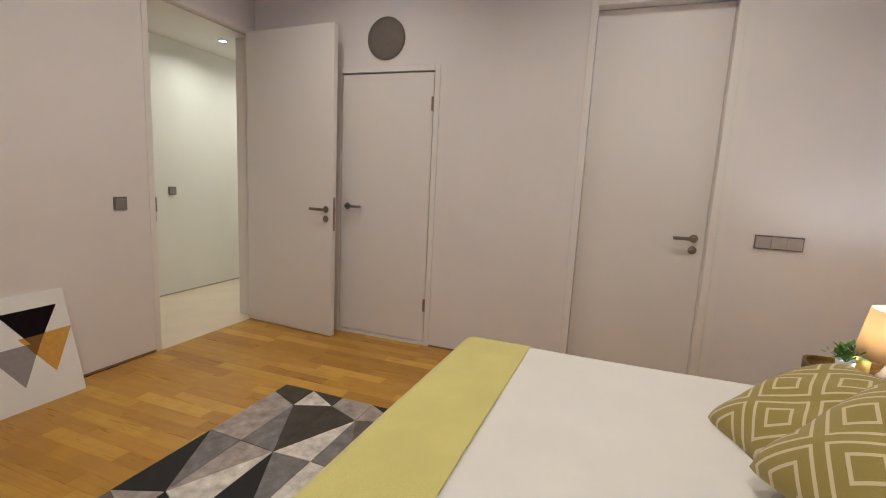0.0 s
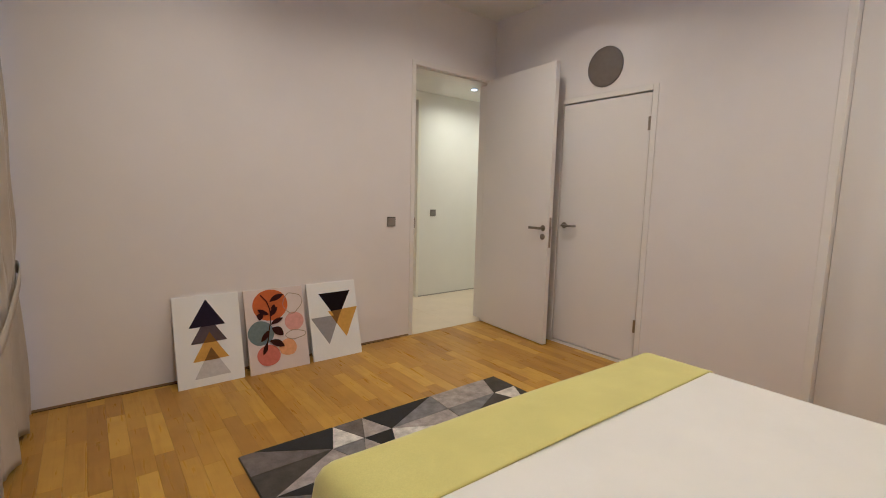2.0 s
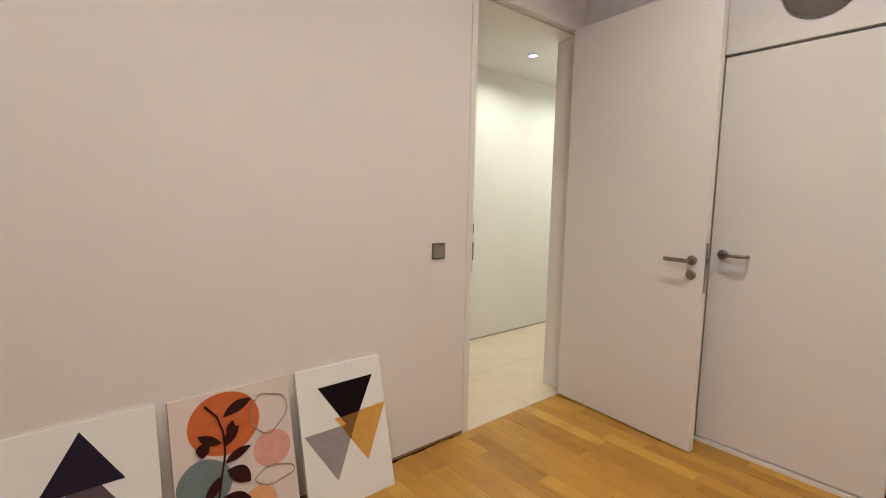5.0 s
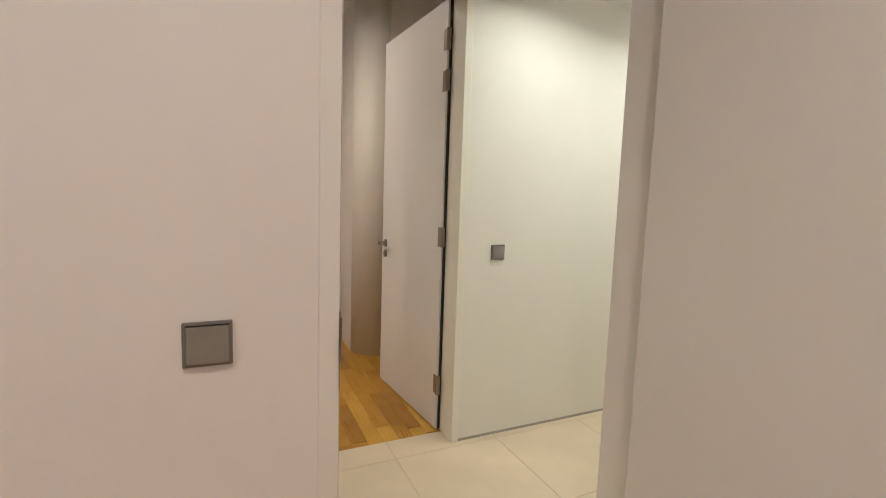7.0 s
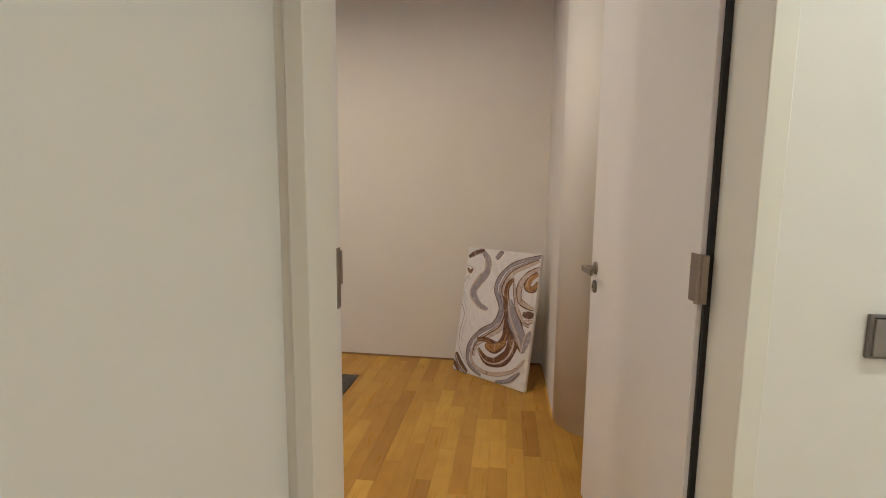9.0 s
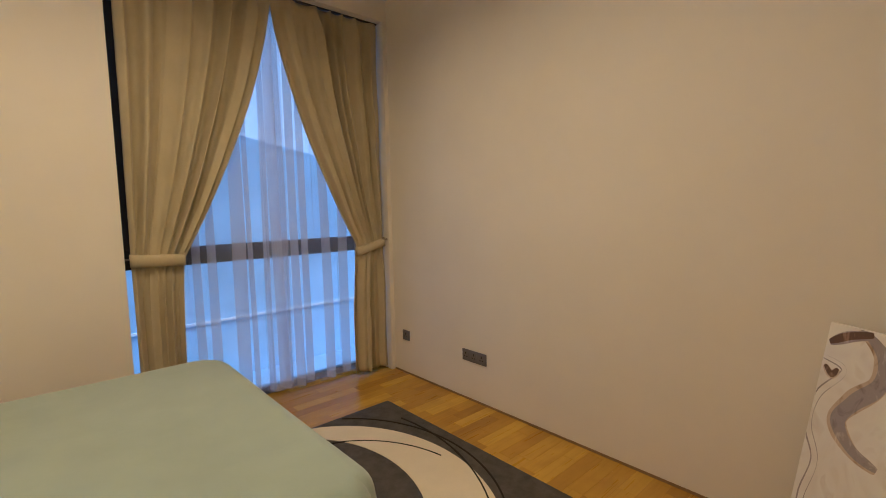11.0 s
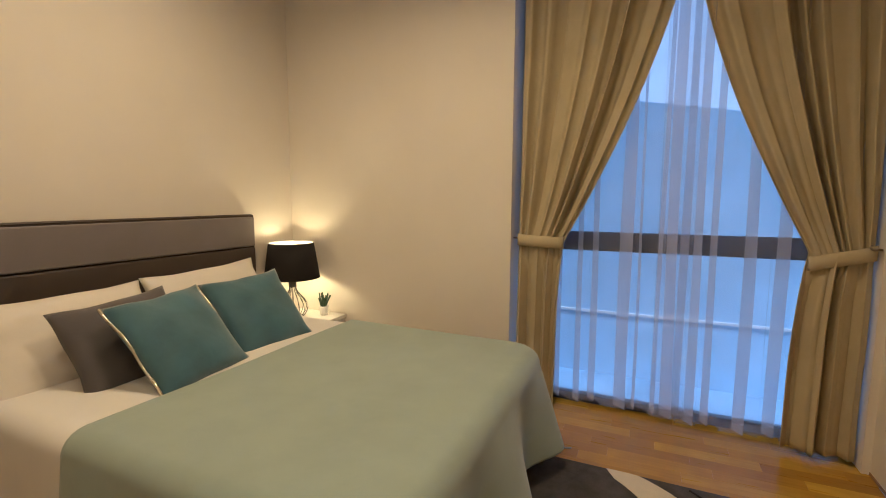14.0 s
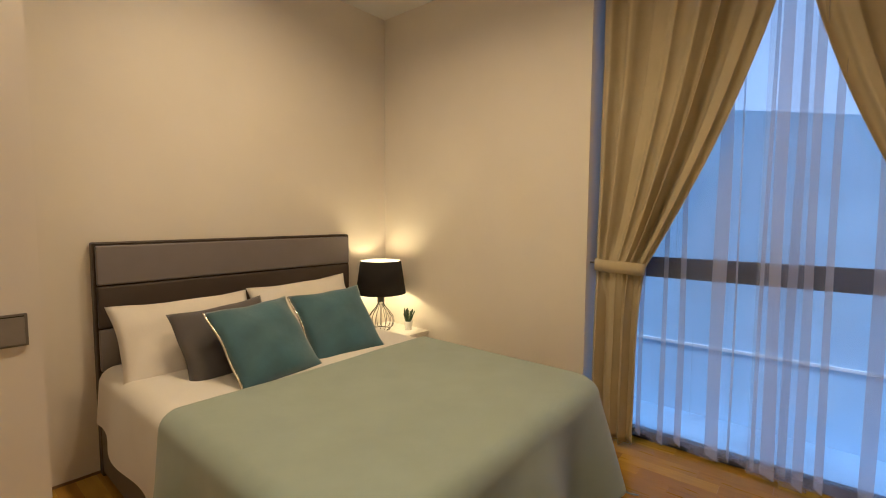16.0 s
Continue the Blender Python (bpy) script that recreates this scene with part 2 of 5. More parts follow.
def key_pattern():
    """Olive cushion cover with a woven pattern of nested cream squares on a diagonal lattice."""
    m, nt, b = nodes_of("olive_key_weave")
    tc, sep = nt.nodes.new("ShaderNodeTexCoord"), nt.nodes.new("ShaderNodeSeparateXYZ")
    nt.links.new(tc.outputs["Object"], sep.inputs[0])
    x, y = sep.outputs[0], sep.outputs[1]
    k = 6.6
    u = mathn(nt, "MULTIPLY", mathn(nt, "ADD", x, y), k * 0.7071)
    v = mathn(nt, "MULTIPLY", mathn(nt, "SUBTRACT", x, y), k * 0.7071)
    cu = mathn(nt, "ABSOLUTE", mathn(nt, "SUBTRACT", mathn(nt, "FRACT", u), 0.5))
    cv = mathn(nt, "ABSOLUTE", mathn(nt, "SUBTRACT", mathn(nt, "FRACT", v), 0.5))
    d = mathn(nt, "MAXIMUM", cu, cv)
    lines = None
    for at_d in (0.19, 0.40):
        one = mathn(nt, "LESS_THAN", mathn(nt, "ABSOLUTE", mathn(nt, "SUBTRACT", d, at_d)), 0.026)
        lines = one if lines is None else mathn(nt, "MAXIMUM", lines, one)
    ground = ramp(nt, noise_tex(nt, 500, 2), [(0.3, (0.25, 0.195, 0.025)), (0.7, (0.36, 0.285, 0.05))])
    nt.links.new(mixc(nt, lines, ground, (0.62, 0.53, 0.28)), b.inputs["Base Color"])
    b.inputs["Roughness"].default_value, b.inputs["Sheen Weight"].default_value = 0.85, 0.2
    bump(nt, b, mathn(nt, "ADD", lines, noise_tex(nt, 500, 2)), 0.35, 0.0015)
    return m


def print_ground():
    """Cream canvas ground of the poured-paint print, with faint milky veins."""
    m, nt, b = nodes_of("cream_poured_ground")
    veins = noise_tex(nt, 4.5, 2, 0.5, (1.6, 0.8, 1.0), 2.4)
    base = ramp(nt, veins, [(0.25, (0.68, 0.62, 0.56)), (0.42, (0.76, 0.71, 0.66)), (0.56, (0.78, 0.74, 0.69)), (0.66, (0.70, 0.64, 0.58)), (0.78, (0.76, 0.71, 0.66))])
    nt.links.new(base, b.inputs["Base Color"])
    b.inputs["Roughness"].default_value = 0.5
    return m


def poured(name, edge, body, streak):
    """One poured colour: streaks of a second tone dragged through it."""
    m, nt, b = nodes_of(name)
    drag = noise_tex(nt, 9.0, 5, 0.6, (1.5, 1.0, 1.0), 1.8)
    nt.links.new(ramp(nt, drag, [(0.30, edge), (0.44, body), (0.56, body), (0.64, streak), (0.72, body)]), b.inputs["Base Color"])
    b.inputs["Roughness"].default_value = 0.45
    return m


def sheer_voile(name, thin, thick):
    """Voile that lets part of the light straight through and scatters the rest both ways."""
    m = bpy.data.materials.new(name)
    m.use_nodes = True
    nt = m.node_tree
    nt.nodes.remove(nt.nodes["Principled BSDF"])
    out = nt.nodes["Material Output"]
    tr, tl, df = nt.nodes.new("ShaderNodeBsdfTransparent"), nt.nodes.new("ShaderNodeBsdfTranslucent"), nt.nodes.new("ShaderNodeBsdfDiffuse")
    tl.inputs[0].default_value, df.inputs[0].default_value = (0.95, 0.94, 0.98, 1), (0.86, 0.84, 0.88, 1)
    a, c = nt.nodes.new("ShaderNodeMixShader"), nt.nodes.new("ShaderNodeMixShader")
    a.inputs[0].default_value = 0.30
    nt.links.new(tl.outputs[0], a.inputs[1]), nt.links.new(df.outputs[0], a.inputs[2])
    weave = ramp(nt, noise_tex(nt, 7, 2, 0.5, (1, 1, 0.3)), [(0.3, (thin,) * 3), (0.7, (thick,) * 3)])
    nt.links.new(weave, c.inputs[0])
    nt.links.new(tr.outputs[0], c.inputs[1]), nt.links.new(a.outputs[0], c.inputs[2])
    nt.links.new(c.outputs[0], out.inputs[0])
    return m


def clear_glass(name="window_glass"):
    m, nt, b = nodes_of(name)
    b.inputs["Transmission Weight"].default_value, b.inputs["Roughness"].default_value, b.inputs["IOR"].default_value = 1.0, 0.0, 1.45
    b.inputs["Base Color"].default_value = (0.96, 0.98, 1.0, 1)
    return m


def glow(name, col, strength):
    m, nt, b = nodes_of(name)
    b.inputs["Base Color"].default_value = (*col, 1)
    b.inputs["Emission Color"].default_value, b.inputs["Emission Strength"].default_value = (*col, 1), strength
    return m


def lit_shade():
    m = bpy.data.materials.new("ivory_shade_cloth")
    m.use_nodes = True
    nt = m.node_tree
    b = nt.nodes["Principled BSDF"]
    b.inputs["Base Color"].default_value = (0.75, 0.62, 0.38, 1)
    tl, mx = nt.nodes.new("ShaderNodeBsdfTranslucent"), nt.nodes.new("ShaderNodeMixShader")
    tl.inputs[0].default_value = (0.85, 0.66, 0.35, 1)
    mx.inputs[0].default_value = 0.5
    nt.links.new(b.outputs[0], mx.inputs[1]), nt.links.new(tl.outputs[0], mx.inputs[2])
    nt.links.new(mx.outputs[0], nt.nodes["Material Output"].inputs[0])
    return m


M["key"], M["fluid"], M["sheer"], M["glass"], M["ivory"] = key_pattern(), print_ground(), sheer_voile("sheer_voile", 0.20, 0.26), clear_glass(), lit_shade()
M["sheer_fold"] = sheer_voile("gathered_voile", 0.46, 0.58)
M["pour_mauve"] = poured("poured_mauve", (0.20, 0.165, 0.175), (0.33, 0.285, 0.285), (0.50, 0.44, 0.42))
M["pour_umber"] = poured("poured_umber", (0.045, 0.022, 0.015), (0.12, 0.065, 0.042), (0.30, 0.19, 0.12))
M["pour_tan"] = poured("poured_tan", (0.30, 0.20, 0.12), (0.55, 0.43, 0.32), (0.70, 0.62, 0.53))
M["pour_rust"] = poured("poured_rust", (0.05, 0.02, 0.012), (0.15, 0.065, 0.03), (0.40, 0.26, 0.13))
M["pour_amber"] = poured("poured_amber", (0.16, 0.07, 0.02), (0.38, 0.20, 0.05), (0.62, 0.45, 0.22))
M["amber"] = plain("amber_candle_glass", (0.55, 0.40, 0.06), 0.15)
M["lamp_face"] = glow("downlight_face", (1.0, 0.95, 0.85), 25.0)
M["bulb"] = glow("bulb_face", (1.0, 0.80, 0.50), 18.0)


# ---- mesh helpers ----
def link(name, bm, mat, smooth=False):
    me = bpy.data.meshes.new(name)
    bmesh.ops.recalc_face_normals(bm, faces=bm.faces)
    bm.to_mesh(me)
    bm.free()
    me.materials.append(mat)
    if smooth:
        me.shade_smooth()
    return new(name, me)


def part(name, bm, mat, parent, label="", smooth=False):
    ob = link(name, bm, mat, smooth)
    ob.parent = parent
    if label:
        ob["label"] = label
    return ob


def thing(name, label, category, group="", at=(0, 0, 0), turn=0.0):
    ob = new(name)
    ob.empty_display_size = 0.1
    ob.matrix_basis = pose(*at, 0, 0, turn)
    return tagged(ob, label, category, group)


def box(bm, x0, x1, y0, y1, z0, z1, bevel=0.0, seg=2):
    r = bmesh.ops.create_cube(bm, size=1.0)
    m = Matrix.Translation(((x0 + x1) / 2, (y0 + y1) / 2, (z0 + z1) / 2)) @ Matrix.Diagonal((abs(x1 - x0), abs(y1 - y0), abs(z1 - z0), 1))
    bmesh.ops.transform(bm, matrix=m, verts=r["verts"])
    if bevel:
        edges = list({e for v in r["verts"] for e in v.link_edges})
        bmesh.ops.bevel(bm, geom=edges, offset=bevel, segments=seg, affect="EDGES", profile=0.6)
    return bm


def boxed(*a, bevel=0.0, seg=2):
    return box(bmesh.new(), *a, bevel=bevel, seg=seg)


def lathe(profile, n=32, closed=False):
    """A body turned about z from (radius, height) pairs."""
    bm = bmesh.new()
    rings = [[bm.verts.new((r * math.cos(2 * math.pi * k / n), r * math.sin(2 * math.pi * k / n), z)) for k in range(n)] for r, z in profile]
    for a, b in zip(rings, rings[1:]):
        for k in range(n):
            bm.faces.new((a[k], a[(k + 1) % n], b[(k + 1) % n], b[k]))
    if closed:
        bm.faces.new(rings[0][::-1]), bm.faces.new(rings[-1])
    return bm


def tube(bm, pts, radius, n=8):
    """A round bar along points."""
    pts = [Vector(p) for p in pts]
    rings = []
    for i, p in enumerate(pts):
        d = (pts[min(i + 1, len(pts) - 1)] - pts[max(i - 1, 0)]).normalized()
        side = d.cross(Vector((0, 0, 1))) if abs(d.z) < 0.95 else d.cross(Vector((1, 0, 0)))
        side.normalize()
        up = side.cross(d)
        rings.append([bm.verts.new(p + radius * (math.cos(2 * math.pi * k / n) * side + math.sin(2 * math.pi * k / n) * up)) for k in range(n)])
    for a, b in zip(rings, rings[1:]):
        for k in range(n):
            bm.faces.new((a[k], a[(k + 1) % n], b[(k + 1) % n], b[k]))
    bm.faces.new(rings[0][::-1]), bm.faces.new(rings[-1])
    return bm


def plate(bm, pts, z0, z1):
    """A flat plate with the given outline in x and y."""
    low, high = [bm.verts.new((x, y, z0)) for x, y in pts], [bm.verts.new((x, y, z1)) for x, y in pts]
    bm.faces.new(low[::-1]), bm.faces.new(high)
    for i in range(len(pts)):
        j = (i + 1) % len(pts)
        bm.faces.new((low[i], low[j], high[j], high[i]))
    return bm


def wall(name, axis, face0, face1, a0, a1, z0, z1, mat, holes=()):
    """A wall between two faces on one axis, along the other, with rectangular openings (a0, a1, z0, z1) right through it."""
    bm = bmesh.new()
    cuts_a = sorted({a0, a1, *(v for h in holes for v in h[:2])})
    for p, q in zip(cuts_a, cuts_a[1:]):
        free = [(z0, z1)]
        for h in holes:
            if h[0] <= p and q <= h[1]:
                free = [(s, e) for lo, hi in free for s, e in ((lo, min(hi, h[2])), (max(lo, h[3]), hi)) if e - s > 1e-4]
        for lo, hi in free:
            if axis == "y":
                box(bm, p, q, face0, face1, lo, hi)
            else:
                box(bm, face0, face1, p, q, lo, hi)
    bmesh.ops.remove_doubles(bm, verts=bm.verts, dist=0.0005)
    return tagged(link(name, bm, mat), kind="structure")


def casing(name, axis, near, far, a0, a1, top, width, mat, proud=0.006, width1=None):
    """A door lining with a flat casing on both faces, around an opening a0..a1 up to top."""
    bm = bmesh.new()
    def put(p, q, z0, z1, d0, d1):
        args = (p, q, d0, d1) if axis == "y" else (d0, d1, p, q)
        box(bm, *args, z0, z1, bevel=0.002, seg=1)
    lo, hi = near - proud, far + proud
    put(a0 - width, a0, 0, top + width, lo, hi)
    put(a1, a1 + (width1 or width), 0, top + width, lo, hi)
    put(a0 + 0.0005, a1 - 0.0005, top, top + width, lo, hi)
    return tagged(link(name, bm, mat), kind="structure")


# ---- structure ----
A0, A1 = -0.96, -0.036            # first bedroom's door opening
B0, B1 = -0.945, -0.07           # second bedroom's door opening
S0, S1 = -1.645, -0.855          # store door, along y
T0, T1 = -3.52, -2.74            # bathroom door, along y
CW = 0.042
WA = (-1.95, -0.02)              # window openings along y
WB = (1.965, 3.775)
WIN_TOP = 2.84

wall("wall_1", "y", 0.0, YA, XG - 0.1, 0.0, 0.0, CEIL, M["wall_a"], [(A0 - CW, -0.001, 0.0, DOOR_H + CW)])
wall("wall_2", "x", 0.0, 0.14, YS - 0.15, 0.0, 0.0, CEIL, M["wall_a"],
     [(S0 - CW, S1 + CW, 0.0, 2.095 + CW), (T0 - 0.09, T1 + 0.045, 0.0, 2.45 + 0.045)])
wall("wall_3", "y", YS - 0.15, YS, XG - 0.1, 0.0, 0.0, CEIL, M["wall_a"])
wall("wall_4", "x", XG - 0.1, XW, YS, 0.0, 0.0, CEIL, M["wall_a"], [(*WA, 0.0, WIN_TOP)])
wall("wall_5", "x", XG - 0.1, XW, YA, YN, 0.0, CEIL, M["wall_b"], [(*WB, 0.0, WIN_TOP)])
wall("wall_6", "y", YN, YN + 0.15, XG - 0.1, 1.2, 0.0, CEIL, M["wall_b"])
wall("wall_7", "y", YB0, YB1, -1.187, 3.2, 0.0, CEIL, M["wall_h"], [(B0 - 0.085, B1 + CW, 0.0, DOOR_H + CW)])
wall("wall_8", "x", -1.187, -1.01, YA, YB0, 0.0, CEIL, M["wall_h"])
# paint skins of the rooms on shared walls
wall("wall_9", "y", YA, YA + 0.003, XW, -1.187, 0.0, CEIL, M["wall_b"])
wall("wall_10", "y", YB1, YB1 + 0.003, -1.187, 1.0, 0.0, CEIL, M["wall_b"], [(B0 - 0.085, B1 + CW, 0.0, DOOR_H + CW)])
wall("wall_11", "x", -1.19, -1.187, YA + 0.003, YB1 + 0.003, 0.0, CEIL, M["wall_b"])
wall("wall_12", "y", YA - 0.02, YA + 0.003, -1.0098, 3.2, 0.0, CEIL, M["wall_h"], [(A0 - CW, -0.001, 0.0, DOOR_H + CW)])
wall("wall_13", "x", 3.2, 3.35, YA - 0.02, YB1, 0.0, CEIL, M["wall_h"])
wall("wall_14", "x", 0.62, 0.77, YB1 + 0.003, 2.74, 0.0, CEIL, M["wall_b"])


def rounded_pier():
    """The pier with a wide round corner beside the second bedroom's door."""
    bm, r, x0, y0 = bmesh.new(), 0.24, -0.225, 2.735
    pts = [(x0, YN), (x0, y0 + r)]
    pts += [(x0 + r - r * math.cos(a), y0 + r - r * math.sin(a)) for a in (math.pi / 2 * k / 14 for k in range(1, 15))]
    pts += [(0.77, y0), (0.77, YN)]
    plate(bm, pts[::-1], 0.0, CEIL)
    ob = link("wall_15", bm, M["wall_b"])
    for f in ob.data.polygons:
        f.use_smooth = abs(f.normal.z) < 0.5 and f.area < 0.2
    tagged(ob, kind="structure")


rounded_pier()

for nm, args in (("ceiling_1", (XG - 0.1, 0.14, YS - 0.15, YA, CEIL, CEIL + 0.12)), ("ceiling_2", (XG - 0.1, 0.77, YA + 0.001, YN + 0.15, CEIL, CEIL + 0.12)),
                 ("ceiling_3", (-1.0095, 3.2, YA + 0.0035, YB0 - 0.0005, CEIL_HALL, CEIL_HALL + 0.1))):
    tagged(link(nm, boxed(*args), M["ceil"]), kind="structure")

casing("door_frame_1", "y", 0.0, YA + 0.003, A0, A1, DOOR_H, CW, M["frame"], 0.006, 0.034)
casing("door_frame_2", "y", YB0, 1.385, B0, B1, DOOR_H, CW, M["frame_h"])
tagged(link("trim_3", boxed(B0 - 0.0848, B0 - 0.04, 1.3925, YB1 + 0.008, 0.0, DOOR_H + CW, bevel=0.002), M["frame"]), kind="structure")
tagged(link("trim_4", boxed(B0 - 0.0848, B0 - CW - 0.0005, YB0 + 0.001, 1.392, 0.0, DOOR_H + CW), M["frame_h"]), kind="structure")


def door_stop():
    """Rebate in the first bedroom's door lining, with a rubber seal along its step."""
    bm, seal = bmesh.new(), bmesh.new()
    box(bm, A0 + 0.0003, A0 + 0.0105, 0.036, YA + 0.008, 0.0, DOOR_H - 0.0145, 0.0015, 1)
    box(bm, A0 + 0.0003, A1 - 0.0003, 0.036, YA + 0.008, DOOR_H - 0.014, DOOR_H - 0.0003, 0.0015, 1)
    st = tagged(link("trim_5", bm, M["frame"]), kind="structure")
    box(seal, A0 + 0.0003, A0 + 0.009, 0.031, 0.0358, 0.0, DOOR_H - 0.0145, 0.002, 1)
    part("seal", seal, M["seal"], st, "taupe rubber door seal")


door_stop()
casing("door_frame_3", "x", 0.0, 0.14, S0, S1, 2.095, CW, M["frame"], 0.008)
casing("door_frame_4", "x", 0.0, 0.14, T0, T1, 2.45, 0.045, M["frame"], 0.008)
tagged(link("trim_1", boxed(-0.004, 0.14, S0, S1, 0.0, 0.022), M["frame"]), kind="structure")
tagged(link("trim_2", boxed(0.0, 0.14, T0 - 0.09, T0 - 0.0455, 0.0, 2.45 + 0.045), M["frame"]), kind="structure")


def strip(name, x0, x1, y0, y1, h, mat):
    tagged(link(name, boxed(x0, x1, y0, y1, 0.0, h), mat), kind="structure")


# Brown strips draw the dark wood edge and its shadow gap as one.
BH = 0.014
strip("baseboard_1", XW, A0 - CW, -0.004, 0.0, BH, M["base"])
strip("baseboard_2", -0.004, 0.0, T1 + 0.046, S0 - CW, BH, M["base"])
strip("baseboard_3", -0.004, 0.0, YS, T0 - 0.09, BH, M["base"])
strip("baseboard_4", XW, -0.235, YN - 0.004, YN, BH, M["base"])
strip("baseboard_5", XW, -1.19, YA + 0.003, YA + 0.007, BH, M["base"])
strip("baseboard_6", XW, XW + 0.004, YA + 0.008, WB[0], BH, M["base"])
strip("baseboard_7", B1 + CW, 3.2, YB0 - 0.004, YB0, BH, M["base_grey"])
strip("baseboard_8", -1.01, -1.006, YA + 0.004, YB0 - 0.005, BH, M["base_grey"])


# ---- windows ----
def window(name, y0, y1):
    """A full-height window in a dark frame: a mid rail and two tall panes."""
    root = tagged(new(name), kind="structure")
    root.matrix_basis = pose(XG, 0, 0)
    f = bmesh.new()
    d0, d1 = -0.03, 0.03
    box(f, d0, d1, y0 + 0.002, y0 + 0.022, 0.002, WIN_TOP - 0.002, 0.003, 1)
    box(f, d0, d1, y1 - 0.022, y1 - 0.002, 0.002, WIN_TOP - 0.002, 0.003, 1)
    box(f, d0 + 0.001, d1 - 0.001, y0 + 0.022, y1 - 0.022, 0.002, 0.055, 0.003, 1)
    box(f, d0 + 0.001, d1 - 0.001, y0 + 0.022, y1 - 0.022, WIN_TOP - 0.06, WIN_TOP - 0.003, 0.003, 1)
    box(f, d0 + 0.002, d1 - 0.002, y0 + 0.022, y1 - 0.022, 1.02, 1.14, 0.003, 1)
    for p, q in ((y0 + 0.022, y0 + 0.105), (y1 - 0.105, y1 - 0.022)):
        box(f, d0 + 0.004, d1 - 0.004, p, q, 1.14, WIN_TOP - 0.06, 0.003, 1)
    part("window_frame", f, M["alu"], root, "charcoal metal window frame")
    for a, b in ((y0 + 0.022, y1 - 0.022),):
        for z0, z1 in ((0.055, 1.02), (1.14, WIN_TOP - 0.06)):
            g = part("pane", boxed(-0.004, 0.004, a + (0.084 if z0 > 1 else 0.001), b - (0.084 if z0 > 1 else 0.001), z0 + 0.001, z1 - 0.001), M["glass"], root, "clear window glass")
            g.visible_shadow = False
    return root


window("window_1", *WA)
window("window_2", *WB)

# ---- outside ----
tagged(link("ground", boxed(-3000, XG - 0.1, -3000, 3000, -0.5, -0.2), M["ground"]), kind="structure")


def yard_wall():
    """The sloping boundary wall of the narrow yard, with a thin pale band along it."""
    bm = bmesh.new()
    top = lambda y: 2.64 - 0.185 * y
    ys = (-9.0, 9.0)
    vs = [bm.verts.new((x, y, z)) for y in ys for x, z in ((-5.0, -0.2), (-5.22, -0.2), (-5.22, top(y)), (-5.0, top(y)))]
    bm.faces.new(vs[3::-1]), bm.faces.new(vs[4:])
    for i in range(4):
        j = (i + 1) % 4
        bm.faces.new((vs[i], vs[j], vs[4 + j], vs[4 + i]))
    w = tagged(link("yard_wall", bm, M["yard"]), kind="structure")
    part("pale_band", boxed(-4.998, -4.985, -8.9, 8.9, 0.35, 0.375, bevel=0.003), M["pale_band"], w, "thin pale band along the yard wall")


yard_wall()
# Added pale sheet that stands in for bright sky above the yard wall.
tagged(link("backdrop", boxed(-60.3, -60, -90, 90, -0.2, 45.0), M["pale_sky"]), kind="structure")


# ---- lamps in the ceilings, most of them added out of view ----
def downlight(x, y, z, watts, col, radius=0.045, spread=150, blend=165.0):
    lamp = thing("ceiling_downlight", "small round recessed ceiling downlight, lit", "downlight", "recessed ceiling downlights", (x, y, z))
    part("trim_ring", lathe([(radius + 0.004, -0.001), (radius + 0.018, -0.001), (radius + 0.016, -0.007), (radius + 0.004, -0.009), (radius + 0.004, -0.001)], 36), M["trimwhite"], lamp, "white trim ring", True)
    part("lens", lathe([(0.0001, -0.003), (radius + 0.003, -0.003), (radius + 0.003, -0.0005)], 28), M["lamp_face"], lamp, "glowing lens")
    li = new("downlight_lamp", bpy.data.lights.new("downlight_lamp", "SPOT" if spread else "AREA"))
    li.data.energy, li.data.color = watts, col
    if spread:
        li.data.shadow_soft_size, li.data.spot_size, li.data.spot_blend = radius, radians(spread), blend
    else:
        li.data.shape, li.data.size, li.data.spread = "DISK", 2 * radius, radians(blend)
    li.matrix_basis = look((x, y, z - 0.02), (x + 0.0001, y, z - 1))
    return lamp


# Unseen lamps in an assumed grid, added to light the first bedroom evenly.
for x, y in ((-2.75, -1.2), (-1.05, -1.2), (-2.75, -3.25), (-1.05, -3.25)):
    downlight(x, y, CEIL, LIGHT_A, COL_A, 0.06, 0, 150.0)
# Only the first is in view; the other two are added fill.
for x, share in ((0.36, 0.66), (1.25, 0.5), (2.14, 0.9)):
    downlight(x, 0.72, CEIL_HALL, share * LIGHT_H, COL_H, 0.03, 0, 155.0)
# Unseen lamps at assumed places; the last is added to brighten the entry.
for x, y, share in ((-2.2, 1.15, 0.85), (-2.25, 2.3, 1.1), (-0.95, 2.3, 0.52)):
    downlight(x, y, CEIL, share * LIGHT_B, COL_B, 0.06, 0, 158.0)


